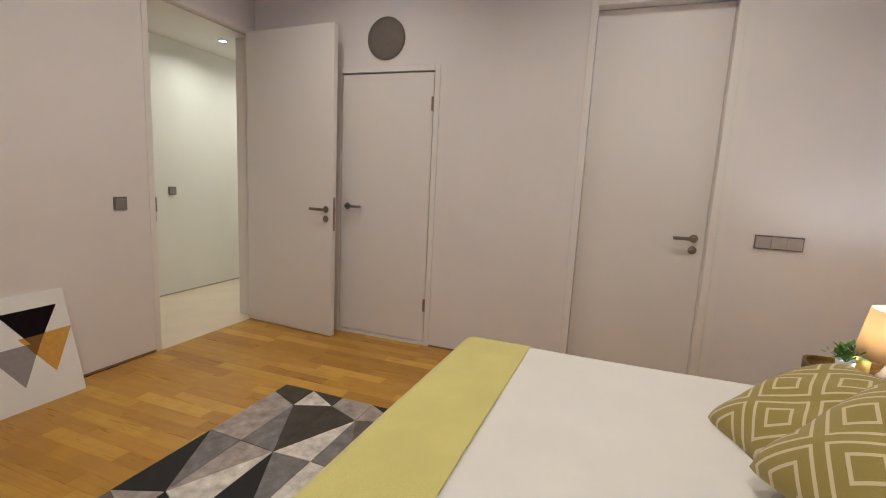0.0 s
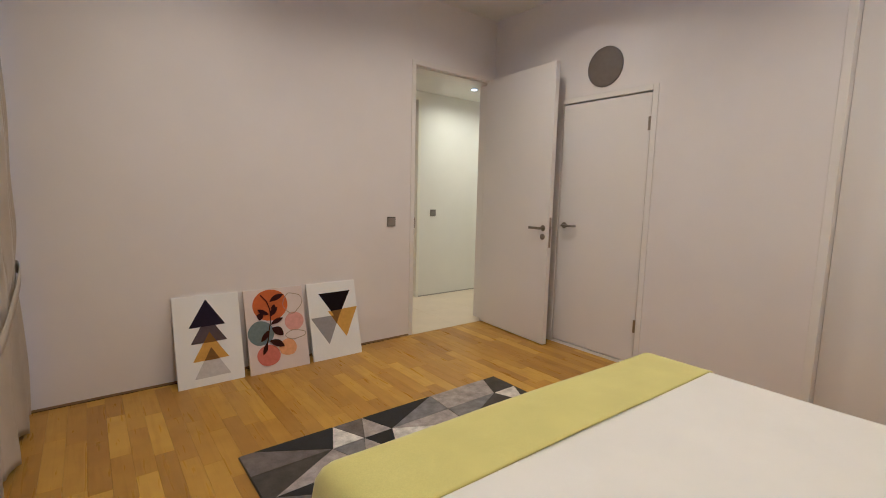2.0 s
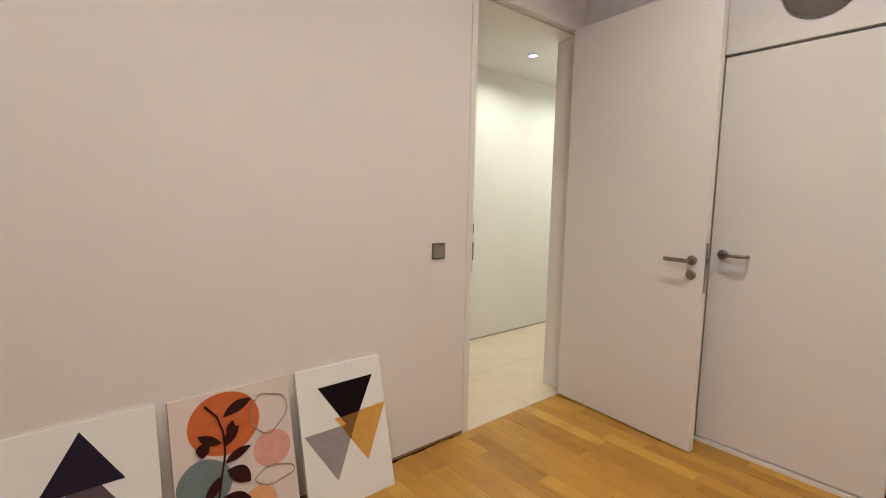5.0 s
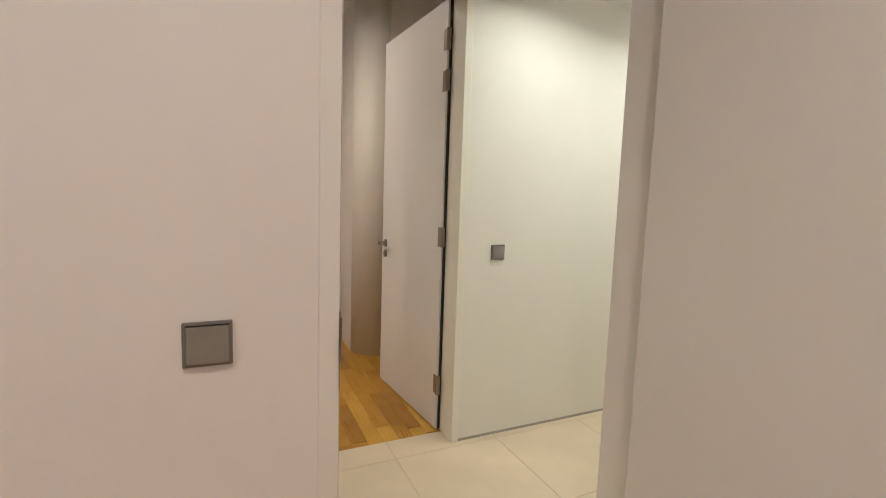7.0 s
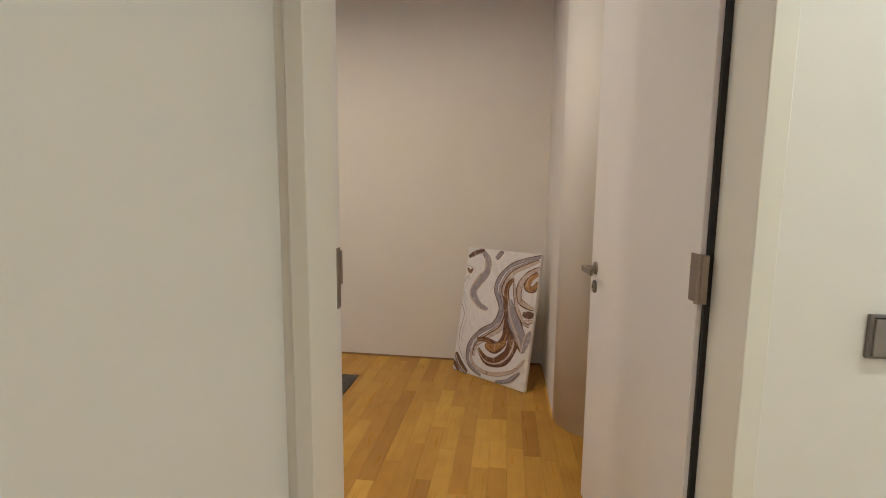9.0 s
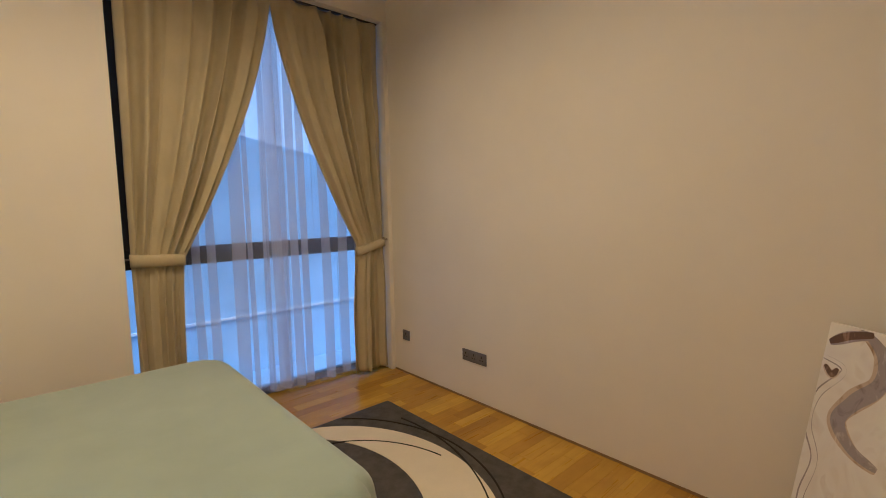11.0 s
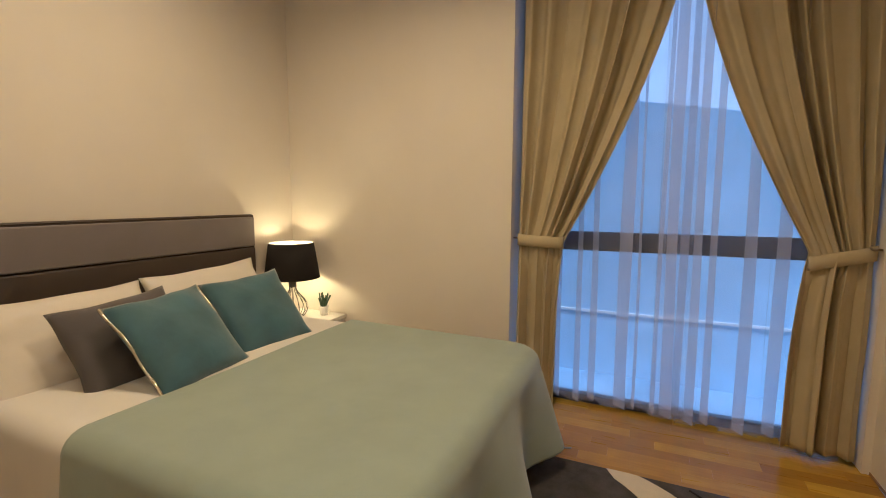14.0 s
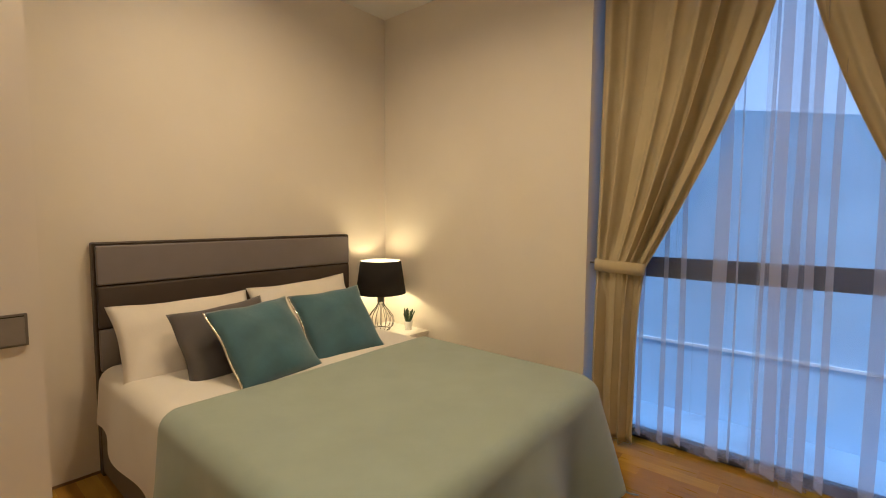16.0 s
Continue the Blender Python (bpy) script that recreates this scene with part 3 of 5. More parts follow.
# ---- doors ----
def lever(parent, side, z, direction, length=0.125, escutcheon=True, at=(0, 0), flat=True):
    """A lever handle on a round rose; side: outward sign along local x, direction: lever's sign along local y."""
    hx, hy = at
    h = part("handle", lathe([(0.0001, 0.0), (0.026, 0.0), (0.026, 0.006), (0.023, 0.009), (0.0001, 0.009)], 28), M["steel"], parent, "brushed steel lever handle", True)
    h.matrix_basis = pose(hx, hy, z, 0, 90 * side, 0)
    bm = bmesh.new()
    if flat:
        tube(bm, [(0, 0, 0.006), (0, 0, 0.05)], 0.0105, 14)
        box(bm, -0.011, 0.011, min(-direction * 0.012, direction * length), max(-direction * 0.012, direction * length), 0.046, 0.056, bevel=0.002)
    else:
        tube(bm, [(0, 0, 0.006), (0, 0, 0.04), (0, direction * 0.006, 0.05), (0, direction * 0.018, 0.054), (0, direction * length * 0.85, 0.054), (0, direction * length * 0.96, 0.050), (0, direction * length, 0.040), (0, direction * length, 0.014)], 0.0095, 14)
    part("lever", bm, M["steel"], h, "", not flat)
    if escutcheon:
        e = part("escutcheon", lathe([(0.0001, 0.0), (0.026, 0.0), (0.026, 0.006), (0.022, 0.009), (0.0001, 0.009)], 28), M["steel"], parent, "round steel lock cover", True)
        e.matrix_basis = pose(hx, hy, z - 0.075, 0, 90 * side, 0)
        part("keyhole", boxed(-0.008, 0.008, -0.003, 0.003, 0.0088, 0.013, bevel=0.002), M["steel_dark"], e)


def knuckle(parent, x, y, z, mat, h=0.11):
    bm = bmesh.new()
    box(bm, x - 0.004, x + 0.004, y - 0.018, y + 0.018, z - h / 2, z + h / 2, 0.001, 1)
    tube(bm, [(x, y, z - h / 2), (x, y, z + h / 2)], 0.0075, 10)
    part("hinge", bm, mat, parent, "bronze-coloured steel hinge")


def door_a():
    """Leaf of the first bedroom's door, hinged at the corner and swung into the room."""
    d = tagged(new("door_1"), "tall white flush door, open into the bedroom", "door", kind="structure")
    d.matrix_basis = pose(-0.118, -0.014, 0, 0, 0, -4.4)
    part("leaf", boxed(-0.002, 0.043, -0.895, 0.0, 0.008, DOOR_H - 0.004, bevel=0.0025), M["door"], d)
    lever(d, -1, 1.035, 1, 0.125, True, (-0.002, -0.835))
    lever(d, 1, 1.035, 1, 0.125, True, (0.043, -0.835))
    lock = part("lock_plate", boxed(0.009, 0.032, -0.8975, -0.895, 0.87, 1.13, bevel=0.001), M["steel_dark"], d, "narrow steel lock plate")
    part("latch", boxed(0.014, 0.027, -0.905, -0.8975, 1.02, 1.05, bevel=0.002), M["steel"], lock)
    for z in (0.27, 1.13, 1.99, 2.21):
        knuckle(d, 0.046, -0.004, z, M["steel_dark"])


def door_b():
    """Leaf of the second bedroom's door, swung into that room against the pier."""
    d = tagged(new("door_2"), "tall white flush door, open into the second bedroom", "door", kind="structure")
    d.matrix_basis = pose(-0.096, 1.395, 0, 0, 0, 5.0)
    part("leaf", boxed(0.0, 0.045, 0.0, 0.865, 0.008, DOOR_H - 0.004, bevel=0.0025), M["door"], d)
    lever(d, -1, 1.03, -1, 0.125, True, (0.0, 0.80))
    part("lock_plate", boxed(0.011, 0.034, 0.865, 0.8675, 0.87, 1.13, bevel=0.001), M["steel_dark"], d, "narrow steel lock plate")
    for z in (0.275, 1.135, 1.99, 2.207):
        bm = bmesh.new()
        box(bm, -0.0035, 0.012, -0.02, 0.034, z - 0.055, z + 0.055, 0.001, 1)
        tube(bm, [(-0.002, -0.008, z - 0.056), (-0.002, -0.008, z + 0.056)], 0.008, 10)
        part("hinge", bm, M["steel_dark"], d, "bronze-coloured steel hinge")
    part("seal", boxed(0.012, 0.042, -0.010, -0.001, 0.01, DOOR_H - 0.01), M["dark"], d, "black door seal")


def door_store():
    d = tagged(new("door_3"), "low white flush store-cupboard door, closed", "door", kind="structure")
    d.matrix_basis = pose(0.006, 0, 0)
    part("leaf", boxed(0.0, 0.04, S0 + 0.009, S1 - 0.008, 0.030, 2.095 - 0.010, bevel=0.002), M["door"], d)
    lever(d, -1, 1.063, -1, 0.12, False, (0.0, -0.925), False)
    for z in (0.325, 1.86):
        knuckle(d, -0.006, S0 + 0.004, z, M["steel_dark"], 0.10)
    # Near-black sheet behind the leaf puts the shade of the gap into colour.
    part("shadow_gap", boxed(0.045, 0.05, S0 + 0.001, S1 - 0.001, 0.023, 2.094), M["gap"], d)


def door_bath():
    d = tagged(new("door_4"), "tall white flush bathroom door, closed, set back in its frame", "door", kind="structure")
    d.matrix_basis = pose(0.075, 0, 0)
    part("leaf", boxed(0.0, 0.04, T0 + 0.002, T1 - 0.002, 0.006, 2.445, bevel=0.002), M["door"], d)
    lever(d, -1, 1.015, 1, 0.125, True, (0.0, T0 + 0.065))


door_a(), door_b(), door_store(), door_bath()


def strike(name, x, y, z, sx):
    bm = bmesh.new()
    box(bm, -0.0012, 0.0012, -0.013, 0.013, -0.085, 0.085, 0.001, 1)
    box(bm, -0.001, 0.003, *sorted((sx * -0.0128, sx * -0.02 if sx > 0 else 0.024)), -0.02, 0.075, 0.001, 1)
    ob = tagged(link(name, bm, M["steel_dark"]), "steel strike plate let into the door frame", "strike plate", "strike plates")
    ob.matrix_basis = pose(x, y, z, 0, 0, 0)


strike("strike_plate", A0 + 0.0013, 0.008, 1.015, 1)
strike("strike_plate", B0 - 0.0387, YB1 - 0.009, 1.085, -1)


# ---- switches, sockets, grille ----
def switch(label, x, y, z, turn, gangs=1, long=0.083):
    """A wall switch; its face looks along local -y."""
    w = long
    s = thing("light_switch", label, "switch", "light switches", (x, y, z), turn)
    part("plate", boxed(-w / 2, w / 2, -0.009, 0.0, -0.0415, 0.0415, bevel=0.002), M["taupe_frame"], s)
    step = (w - 0.012) / gangs
    for g in range(gangs):
        a = -w / 2 + 0.006 + g * step
        part("rocker", boxed(a + 0.0008, a + step - 0.0008, -0.0135, -0.0091, -0.0355, 0.0335, bevel=0.0015), M["taupe"] if gangs == 1 else M["taupe_glare"], s)
    # Shade above the rockers, drawn as a near-black strip.
    part("shadow_line", boxed(-w / 2 + 0.006, w / 2 - 0.006, -0.0096, -0.0091, 0.034, 0.0365), M["gap"], s)
    return s


switch("single taupe light switch on the bedroom wall beside the door", -1.2, 0, 1.058, 0)
switch("single taupe light switch on the hall wall", 0.178, YB0, 1.066, 0)
switch("single taupe light switch on the second bedroom's wall end", SWB, YB1 + 0.003, 1.085, 180)
switch("long three-gang taupe switch panel beside the bathroom door", 0, -3.893, 1.035, -90, 3, 0.25)


def sockets(label, x, gangs, w):
    s = thing("wall_socket", label, "socket", "wall sockets", (x, YN, 0.325))
    part("plate", boxed(-w / 2, w / 2, -0.009, 0.0, -0.0405, 0.0405, bevel=0.002), M["socket"], s)
    step = w / gangs
    for g in range(gangs):
        c = -w / 2 + step * (g + 0.5)
        part("outlet", boxed(c - 0.03, c + 0.03, -0.012, -0.0091, -0.031, 0.031, bevel=0.0015), M["socket"], s)
        for dx, dz, a, b in ((0, 0.014, 0.004, 0.008), (-0.011, -0.009, 0.006, 0.003), (0.011, -0.009, 0.006, 0.003)):
            part("slot", boxed(c + dx - a, c + dx + a, -0.0126, -0.0121, dz - b, dz + b), M["dark"], s)


sockets("single anthracite wall socket low on the wall", -3.465, 1, 0.083)
sockets("triple anthracite wall socket strip low on the wall", -2.69, 3, 0.225)

g = thing("wall_grille", "round dark taupe ventilation grille above the store door", "grille", "", (0, -1.237, 2.335), 0)
gr = part("disc", lathe([(0.0001, 0.012), (0.142, 0.012), (0.150, 0.008), (0.150, 0.0)], 64), M["grille"], g, "", True)
gr.matrix_basis = pose(0, 0, 0, 0, -90, 0)
rm = part("rim", lathe([(0.1495, 0.0), (0.154, 0.0), (0.154, 0.010), (0.1495, 0.0125), (0.1495, 0.0)], 64), M["taupe_frame"], g, "", True)
rm.matrix_basis = pose(0, 0, 0, 0, -90, 0)


# ---- curtains ----
def curtain(label, mat, y_out, y_top, y_tie, y_bot, x, z_top, z_tie, z_bot, folds, depth, seed, strap_hook, strap_drop=0.0):
    """A pleated curtain, tied back to the side of y_out by a strap of the same cloth."""
    rnd = random.Random(seed)
    jit = [rnd.uniform(-1, 1) for _ in range(40)]
    c = thing("curtain", label, "curtain", "tied-back curtains", (0, 0, 0))
    nu, nv = folds * 20, 72
    bm = bmesh.new()
    grid = []
    for j in range(nv + 1):
        z = z_top + (z_bot - z_top) * j / nv
        if z >= z_tie:
            t = (z_top - z) / (z_top - z_tie)
            inner = y_top + (y_tie - y_top) * t ** 1.5
            out = y_out
        else:
            t = (z_tie - z) / (z_tie - z_bot)
            inner = y_tie + (y_bot - y_tie) * (1 - math.exp(-4 * t))
            out = y_out
        near = math.exp(-((z - z_tie) / 0.16) ** 2)
        head = min(1.0, (z_top - z) / 0.14)
        row = []
        for i in range(nu + 1):
            u = i / nu
            k = u * folds + 0.55 * math.sin(5.1 * u + jit[7] * 3) * math.sin(math.pi * u) + 0.4 * jit[int(u * folds) % 40] * math.sin(math.pi * (u * folds % 1.0)) * head
            s = math.sin(2 * math.pi * k)
            s = math.copysign(abs(s) ** 0.65, s)
            wide = max(0.0, min(1.0, (z_tie + 0.05 - z) / 0.25))
            s = (1 - wide) * s + wide * 0.9 * math.sin(math.pi * k + 0.7)
            amp = depth * (0.45 + 0.55 * head) * (1 - 0.62 * near) * (0.75 + 0.4 * jit[int(u * folds + 3) % 40] * head)
            amp *= 0.6 + 0.4 * math.sin(math.pi * min(1, max(0, u)))
            lean = 0.004 * math.sin(9 * z + 5 * u + seed)
            y = out + (inner - out) * (u + 0.10 / folds * math.sin(2 * math.pi * k + 1.3 + jit[11]))
            bulge = 0.02 * near * math.sin(math.pi * u)
            row.append(bm.verts.new((x + amp * s + lean + bulge, y, z)))
        grid.append(row)
    for a, b in zip(grid, grid[1:]):
        for i in range(nu):
            bm.faces.new((a[i], a[i + 1], b[i + 1], b[i]))
    ob = part("drape", bm, mat, c, "", True)
    ob.modifiers.new("thickness", "SOLIDIFY").thickness = 0.003
    # strap round the gathered cloth
    bm = bmesh.new()
    mid, half = (y_out + y_tie) / 2, abs(y_tie - y_out) / 2 + 0.004
    loop = []
    n = 48
    for k in range(n):
        a = 2 * math.pi * k / n
        cx, cy = math.cos(a), math.sin(a)
        y = mid + half * math.copysign(abs(cx) ** 0.6, cx)
        xx = x + 0.010 + 0.040 * math.copysign(abs(cy) ** 0.6, cy)
        f = (y - strap_hook) / (y_tie - strap_hook) if y_tie != strap_hook else 0
        zz = z_tie + 0.025 * math.cos(a) * (1 if y_out < y_tie else -1) * -0.3 - strap_drop * max(0, min(1, f))
        loop.append((xx, y, zz))
    rows = [[bm.verts.new((p[0], p[1], p[2] + dz)) for p in loop] for dz in (-0.036, 0.0, 0.036)]
    for a, b in zip(rows, rows[1:]):
        for k in range(n):
            bm.faces.new((a[k], a[(k + 1) % n], b[(k + 1) % n], b[k]))
    st = part("tieback", bm, mat, c, "tieback strap of the same cloth", True)
    st.modifiers.new("thickness", "SOLIDIFY").thickness = 0.004
    return c


curtain("tan linen curtain, tied back beside the plain wall", M["drape"], 2.0, 2.89, 2.28, 2.245, -3.70, 2.828, 1.085, 0.03, 6, 0.058, 3, 1.96, 0.0)
curtain("tan linen curtain, tied back to the corner of the room", M["drape"], 3.765, 2.91, 3.51, 3.455, -3.70, 2.828, 1.085, 0.03, 6, 0.058, 8, 3.745, 0.05)
curtain("pale linen curtain, tied back in the corner of the first bedroom", M["drape_a"], -0.05, -1.35, -1.02, -1.12, -3.625, 2.828, 0.86, 0.03, 7, 0.05, 5, -0.02, 0.20)


def tie_hook(x, y, z, sy):
    h = tagged(link("curtain_hook", tube(bmesh.new(), [(0, 0, 0), (0, -sy * 0.035, 0), (0.004, -sy * 0.045, 0.006), (0.008, -sy * 0.045, 0.02)], 0.006, 8), M["steel_dark"], True),
               "small dark metal curtain tieback hook", "hook", "tieback hooks")
    h.matrix_basis = pose(x, y, z)


tie_hook(-3.65, WB[1] - 0.002, 1.112, 1)
tie_hook(-3.69, WB[0] + 0.002, 1.10, -1)


def track(name, y0, y1, x):
    tagged(link(name, boxed(x - 0.02, x + 0.02, y0 + 0.01, y1 - 0.01, 2.83, WIN_TOP - 0.0005, bevel=0.002), M["alu"]), "thin dark ceiling curtain track", "curtain track", "curtain tracks")


track("curtain_track", WB[0], WB[1], -3.715)
track("curtain_track", WA[0], WA[1], -3.655)


def sheer(label, y0, y1, x, seed, waves):
    """A voile curtain whose cloth is folded over itself in narrow upright pleats with single cloth between them."""
    rnd = random.Random(seed)
    shape = [(lo, lo + rnd.uniform(0.14, 0.46), rnd.uniform(-0.12, 0.12), rnd.uniform(0, 6.28)) for lo in (rnd.uniform(0.16, 0.50) for _ in range(waves))]
    cuts = [0.0] + [k + rnd.uniform(-0.26, 0.26) for k in range(1, waves)] + [float(waves)]
    ph = rnd.uniform(0, 6.28)
    bm = bmesh.new()
    per, nv = 60, 24
    pitch = (y1 - y0) / waves
    nu = per * waves
    rows = []
    for j in range(nv + 1):
        z = 2.825 - j / nv * 2.79
        drop = j / nv
        row = []
        for i in range(nu + 1):
            f, t = min(i // per, waves - 1), (i - per * min(i // per, waves - 1)) / per
            lo, hi, tilt, p = shape[f]
            mid, half = (lo + hi) / 2, (hi - lo) / 2 * (0.85 + 0.25 * drop + 0.08 * math.sin(3 * z + p))
            lo, hi = mid - half, mid + half
            knots = ((0.0, 0.0, 0.0), (0.38, hi, 0.030), (0.62, lo, -0.026), (1.0, 1.0, 0.0))
            for (ta, ya, xa), (tb, yb, xb) in zip(knots, knots[1:]):
                if t <= tb:
                    q = (t - ta) / (tb - ta)
                    e = q * q * (3 - 2 * q)
                    yy, xx = ya + (yb - ya) * e, xa + (xb - xa) * e
                    break
            yy += (tilt * (drop - 0.4) + 0.03 * math.sin(2.1 * z + p)) * math.sin(math.pi * t)
            zz = z + (0.010 * math.sin(3.1 * f + ph) + 0.012 * math.sin(math.pi * t) if j == nv else 0)
            row.append(bm.verts.new((x + xx + 0.006 * math.sin(2.2 * z + 2 * f + ph), y0 + pitch * (cuts[f] + (cuts[f + 1] - cuts[f]) * yy), zz)))
        rows.append(row)
    for a, b in zip(rows, rows[1:]):
        for i in range(nu):
            bm.faces.new((a[i], a[i + 1], b[i + 1], b[i]))
    s = thing("sheer_curtain", label, "curtain", "sheer curtains")
    hem = bmesh.new()
    strips = [[hem.verts.new((v.co.x + 0.004, v.co.y, v.co.z + dz)) for v in rows[-1]] for dz in (0.0, 0.03, 0.06)]
    for a, b in zip(strips, strips[1:]):
        for i in range(nu):
            hem.faces.new((a[i], a[i + 1], b[i + 1], b[i]))
    ob = part("voile", bm, M["sheer"], s, "", True)
    ob.data.materials.append(M["sheer_fold"])
    for f in ob.data.polygons:
        if 0.38 < ((f.index % nu) % per + 0.5) / per < 0.62:
            f.material_index = 1
    part("hem", hem, M["sheer"], s, "doubled voile hem", True)
    return s


sheer("white translucent voile sheer curtain over the tall window", WB[0] + 0.11, 3.0, -3.81, 11, 8)
sheer("white translucent voile sheer curtain overlapping its neighbour", 2.81, WB[1] - 0.05, -3.755, 17, 7)
sheer("white translucent voile sheer curtain over the first bedroom's window", WA[0] + 0.05, WA[1] - 0.06, -3.78, 21, 17)


# ---- soft things ----
def cushion(bm, w, h, t, n=26, pinch=0.07, seed=0, sag=0.0, round_in=0.0):
    """A stuffed cover in its own x-y plane, w by h, t thick, with drawn-in sides and pointed corners."""
    rnd = random.Random(seed)
    ph = [rnd.uniform(0, 6.28) for _ in range(6)]
    for side in (1, -1):
        rows = []
        for j in range(n + 1):
            v = -1 + 2 * j / n
            row = []
            for i in range(n + 1):
                u = -1 + 2 * i / n
                x = w / 2 * u * (1 - pinch * (1 - v * v) ** 1.0 * abs(u) ** 3)
                y = h / 2 * v * (1 - pinch * (1 - u * u) ** 1.0 * abs(v) ** 3)
                turn_in = 1 - round_in * (u * v) ** 4
                x, y = x * turn_in, y * turn_in
                p = max(0.0, (1 - abs(u) ** 2.6)) ** 0.55 * max(0.0, (1 - abs(v) ** 2.6)) ** 0.55
                crease = 1 + 0.05 * math.sin(5 * u + 3 * v + ph[0]) + 0.04 * math.sin(9 * v - 4 * u + ph[1])
                z = side * t / 2 * p * crease - sag * (1 - p)
                z += 0.006 * math.sin(7 * u + ph[2]) * (1 - p) + 0.006 * math.sin(6 * v + ph[3]) * (1 - p)
                row.append(bm.verts.new((x, y, z)))
            rows.append(row)
        for a, b in zip(rows, rows[1:]):
            for i in range(n):
                q = (a[i], a[i + 1], b[i + 1], b[i])
                bm.faces.new(q if side > 0 else q[::-1])
    bmesh.ops.remove_doubles(bm, verts=bm.verts, dist=0.0004)
    return bm


def laid(name, label, category, group, mat, w, h, t, centre, lean, turn, seed, edge=None, roll=0.0, edge_sides=(-1,)):
    """A cushion standing on its lower edge: lean in degrees from upright backwards, turn about z."""
    c = thing(name, label, category, group)
    c.matrix_basis = Matrix.Translation(centre) @ Euler((0, 0, radians(turn))).to_matrix().to_4x4() @ Euler((radians(90 - lean), radians(roll), 0), "XYZ").to_matrix().to_4x4()
    part("cover", cushion(bmesh.new(), w, h, t, pinch=0.07 if edge or w != h else 0.04, seed=seed, round_in=0.0 if edge or w != h else 0.07), mat, c, "", True)
    if edge:
        for s in edge_sides:
            bm = bmesh.new()
            pts = []
            for k in range(25):
                v = -1 + k / 12
                pts.append((s * w / 2 * (1 - 0.07 * (1 - v * v)), h / 2 * v, 0.006 * math.sin(6 * v)))
            tube(bm, pts, 0.007, 6)
            part("braid", bm, edge, c, "silver sequin braid edging", True)
    return c


def drape_cloth(bm, x0, x1, y0, y1, top, drops, r=0.06, n=90, lift=0.0, wave=0.012, seed=0, flare=(0.10, 0.10)):
    """Cloth over a box top x0..x1, y0..y1: drops = (x0 side, x1 side, y0 side, y1 side) hanging lengths, 0 for a cut edge on the top."""
    ph = [random.Random(seed + q).uniform(0, 6.28) for q in range(5)]
    arc = r * math.pi / 2

    def axis(a0, a1, d0, d1, count):
        s0 = a0 - (d0 + arc - r if d0 else 0)
        s1 = a1 + (d1 + arc - r if d1 else 0)
        return [s0 + (s1 - s0) * k / count for k in range(count + 1)]

    def bend(s, a0, a1, d0, d1):
        if d0 and s < a0 + r:
            q = a0 + r - s
            if q < arc:
                return a0 + r - r * math.sin(q / r), r * (1 - math.cos(q / r)), 0.0
            return a0, r + q - arc, q - arc
        if d1 and s > a1 - r:
            q = s - (a1 - r)
            if q < arc:
                return a1 - r + r * math.sin(q / r), r * (1 - math.cos(q / r)), 0.0
            return a1, r + q - arc, q - arc
        return s, 0.0, 0.0

    sx, sy = axis(x0, x1, drops[0], drops[1], n), axis(y0, y1, drops[2], drops[3], n)
    rows = []
    for t in sy:
        y, dy, hy = bend(t, y0, y1, drops[2], drops[3])
        row = []
        for s in sx:
            x, dx, hx = bend(s, x0, x1, drops[0], drops[1])
            z = top + lift - dx - dy
            ox = wave * hx / 0.3 * math.sin(11 * t + ph[0]) * (1 if x > (x0 + x1) / 2 else -1)
            oy = wave * hy / 0.3 * math.sin(10 * s + ph[1]) * (1 if y > (y0 + y1) / 2 else -1)
            spread_x = flare[0] * min(hx, 0.4) * (1 if x > (x0 + x1) / 2 else -1)
            spread_y = flare[1] * min(hy, 0.4) * (1 if y > (y0 + y1) / 2 else -1)
            pull = 0.25 * min(hx, hy)
            ox += pull * (1 if x > (x0 + x1) / 2 else -1)
            oy += pull * (1 if y > (y0 + y1) / 2 else -1)
            zz = z + 0.003 * math.sin(5.1 * s + ph[2]) * math.sin(4.3 * t + ph[3])
            row.append(bm.verts.new((x + ox + spread_x, y + oy + spread_y, max(zz, 0.05))))
        rows.append(row)
    for a, b in zip(rows, rows[1:]):
        for i in range(len(sx) - 1):
            bm.faces.new((a[i], a[i + 1], b[i + 1], b[i]))
    return bm


def round_corners(ob, cx, cy, sx, sy, r):
    """Draw one upright corner of a hanging cloth in to a round plan; (cx, cy) is the corner, sx and sy point outwards."""
    ox, oy = cx - sx * r, cy - sy * r
    for v in ob.data.vertices:
        dx, dy = (v.co.x - ox) * sx, (v.co.y - oy) * sy
        if dx > 0 and dy > 0:
            f = max(dx, dy) / math.hypot(dx, dy)
            v.co.x, v.co.y = ox + sx * dx * f, oy + sy * dy * f


# ---- first bedroom ----
AX0, AX1, AYF, AYH, AZ = -2.85, -1.245, -2.365, -4.40, 0.60
bed = thing("bed", "double bed made up with a smooth white cover", "bed", "")
part("base", boxed(AX0 + 0.03, AX1 - 0.03, AYH, AYF - 0.03, 0.06, 0.30, bevel=0.015), M["bedbase"], bed, "taupe fabric bed base")
for x in (AX0 + 0.12, AX1 - 0.12):
    for y in (AYH + 0.12, AYF - 0.15):
        part("leg", boxed(x - 0.03, x + 0.03, y - 0.03, y + 0.03, 0.0, 0.0605, bevel=0.004), M["dark"], bed)
part("mattress", boxed(AX0 + 0.012, AX1 - 0.012, AYH, AYF - 0.012, 0.301, AZ - 0.008, bevel=0.05, seg=5), M["sheet"], bed, "", True)
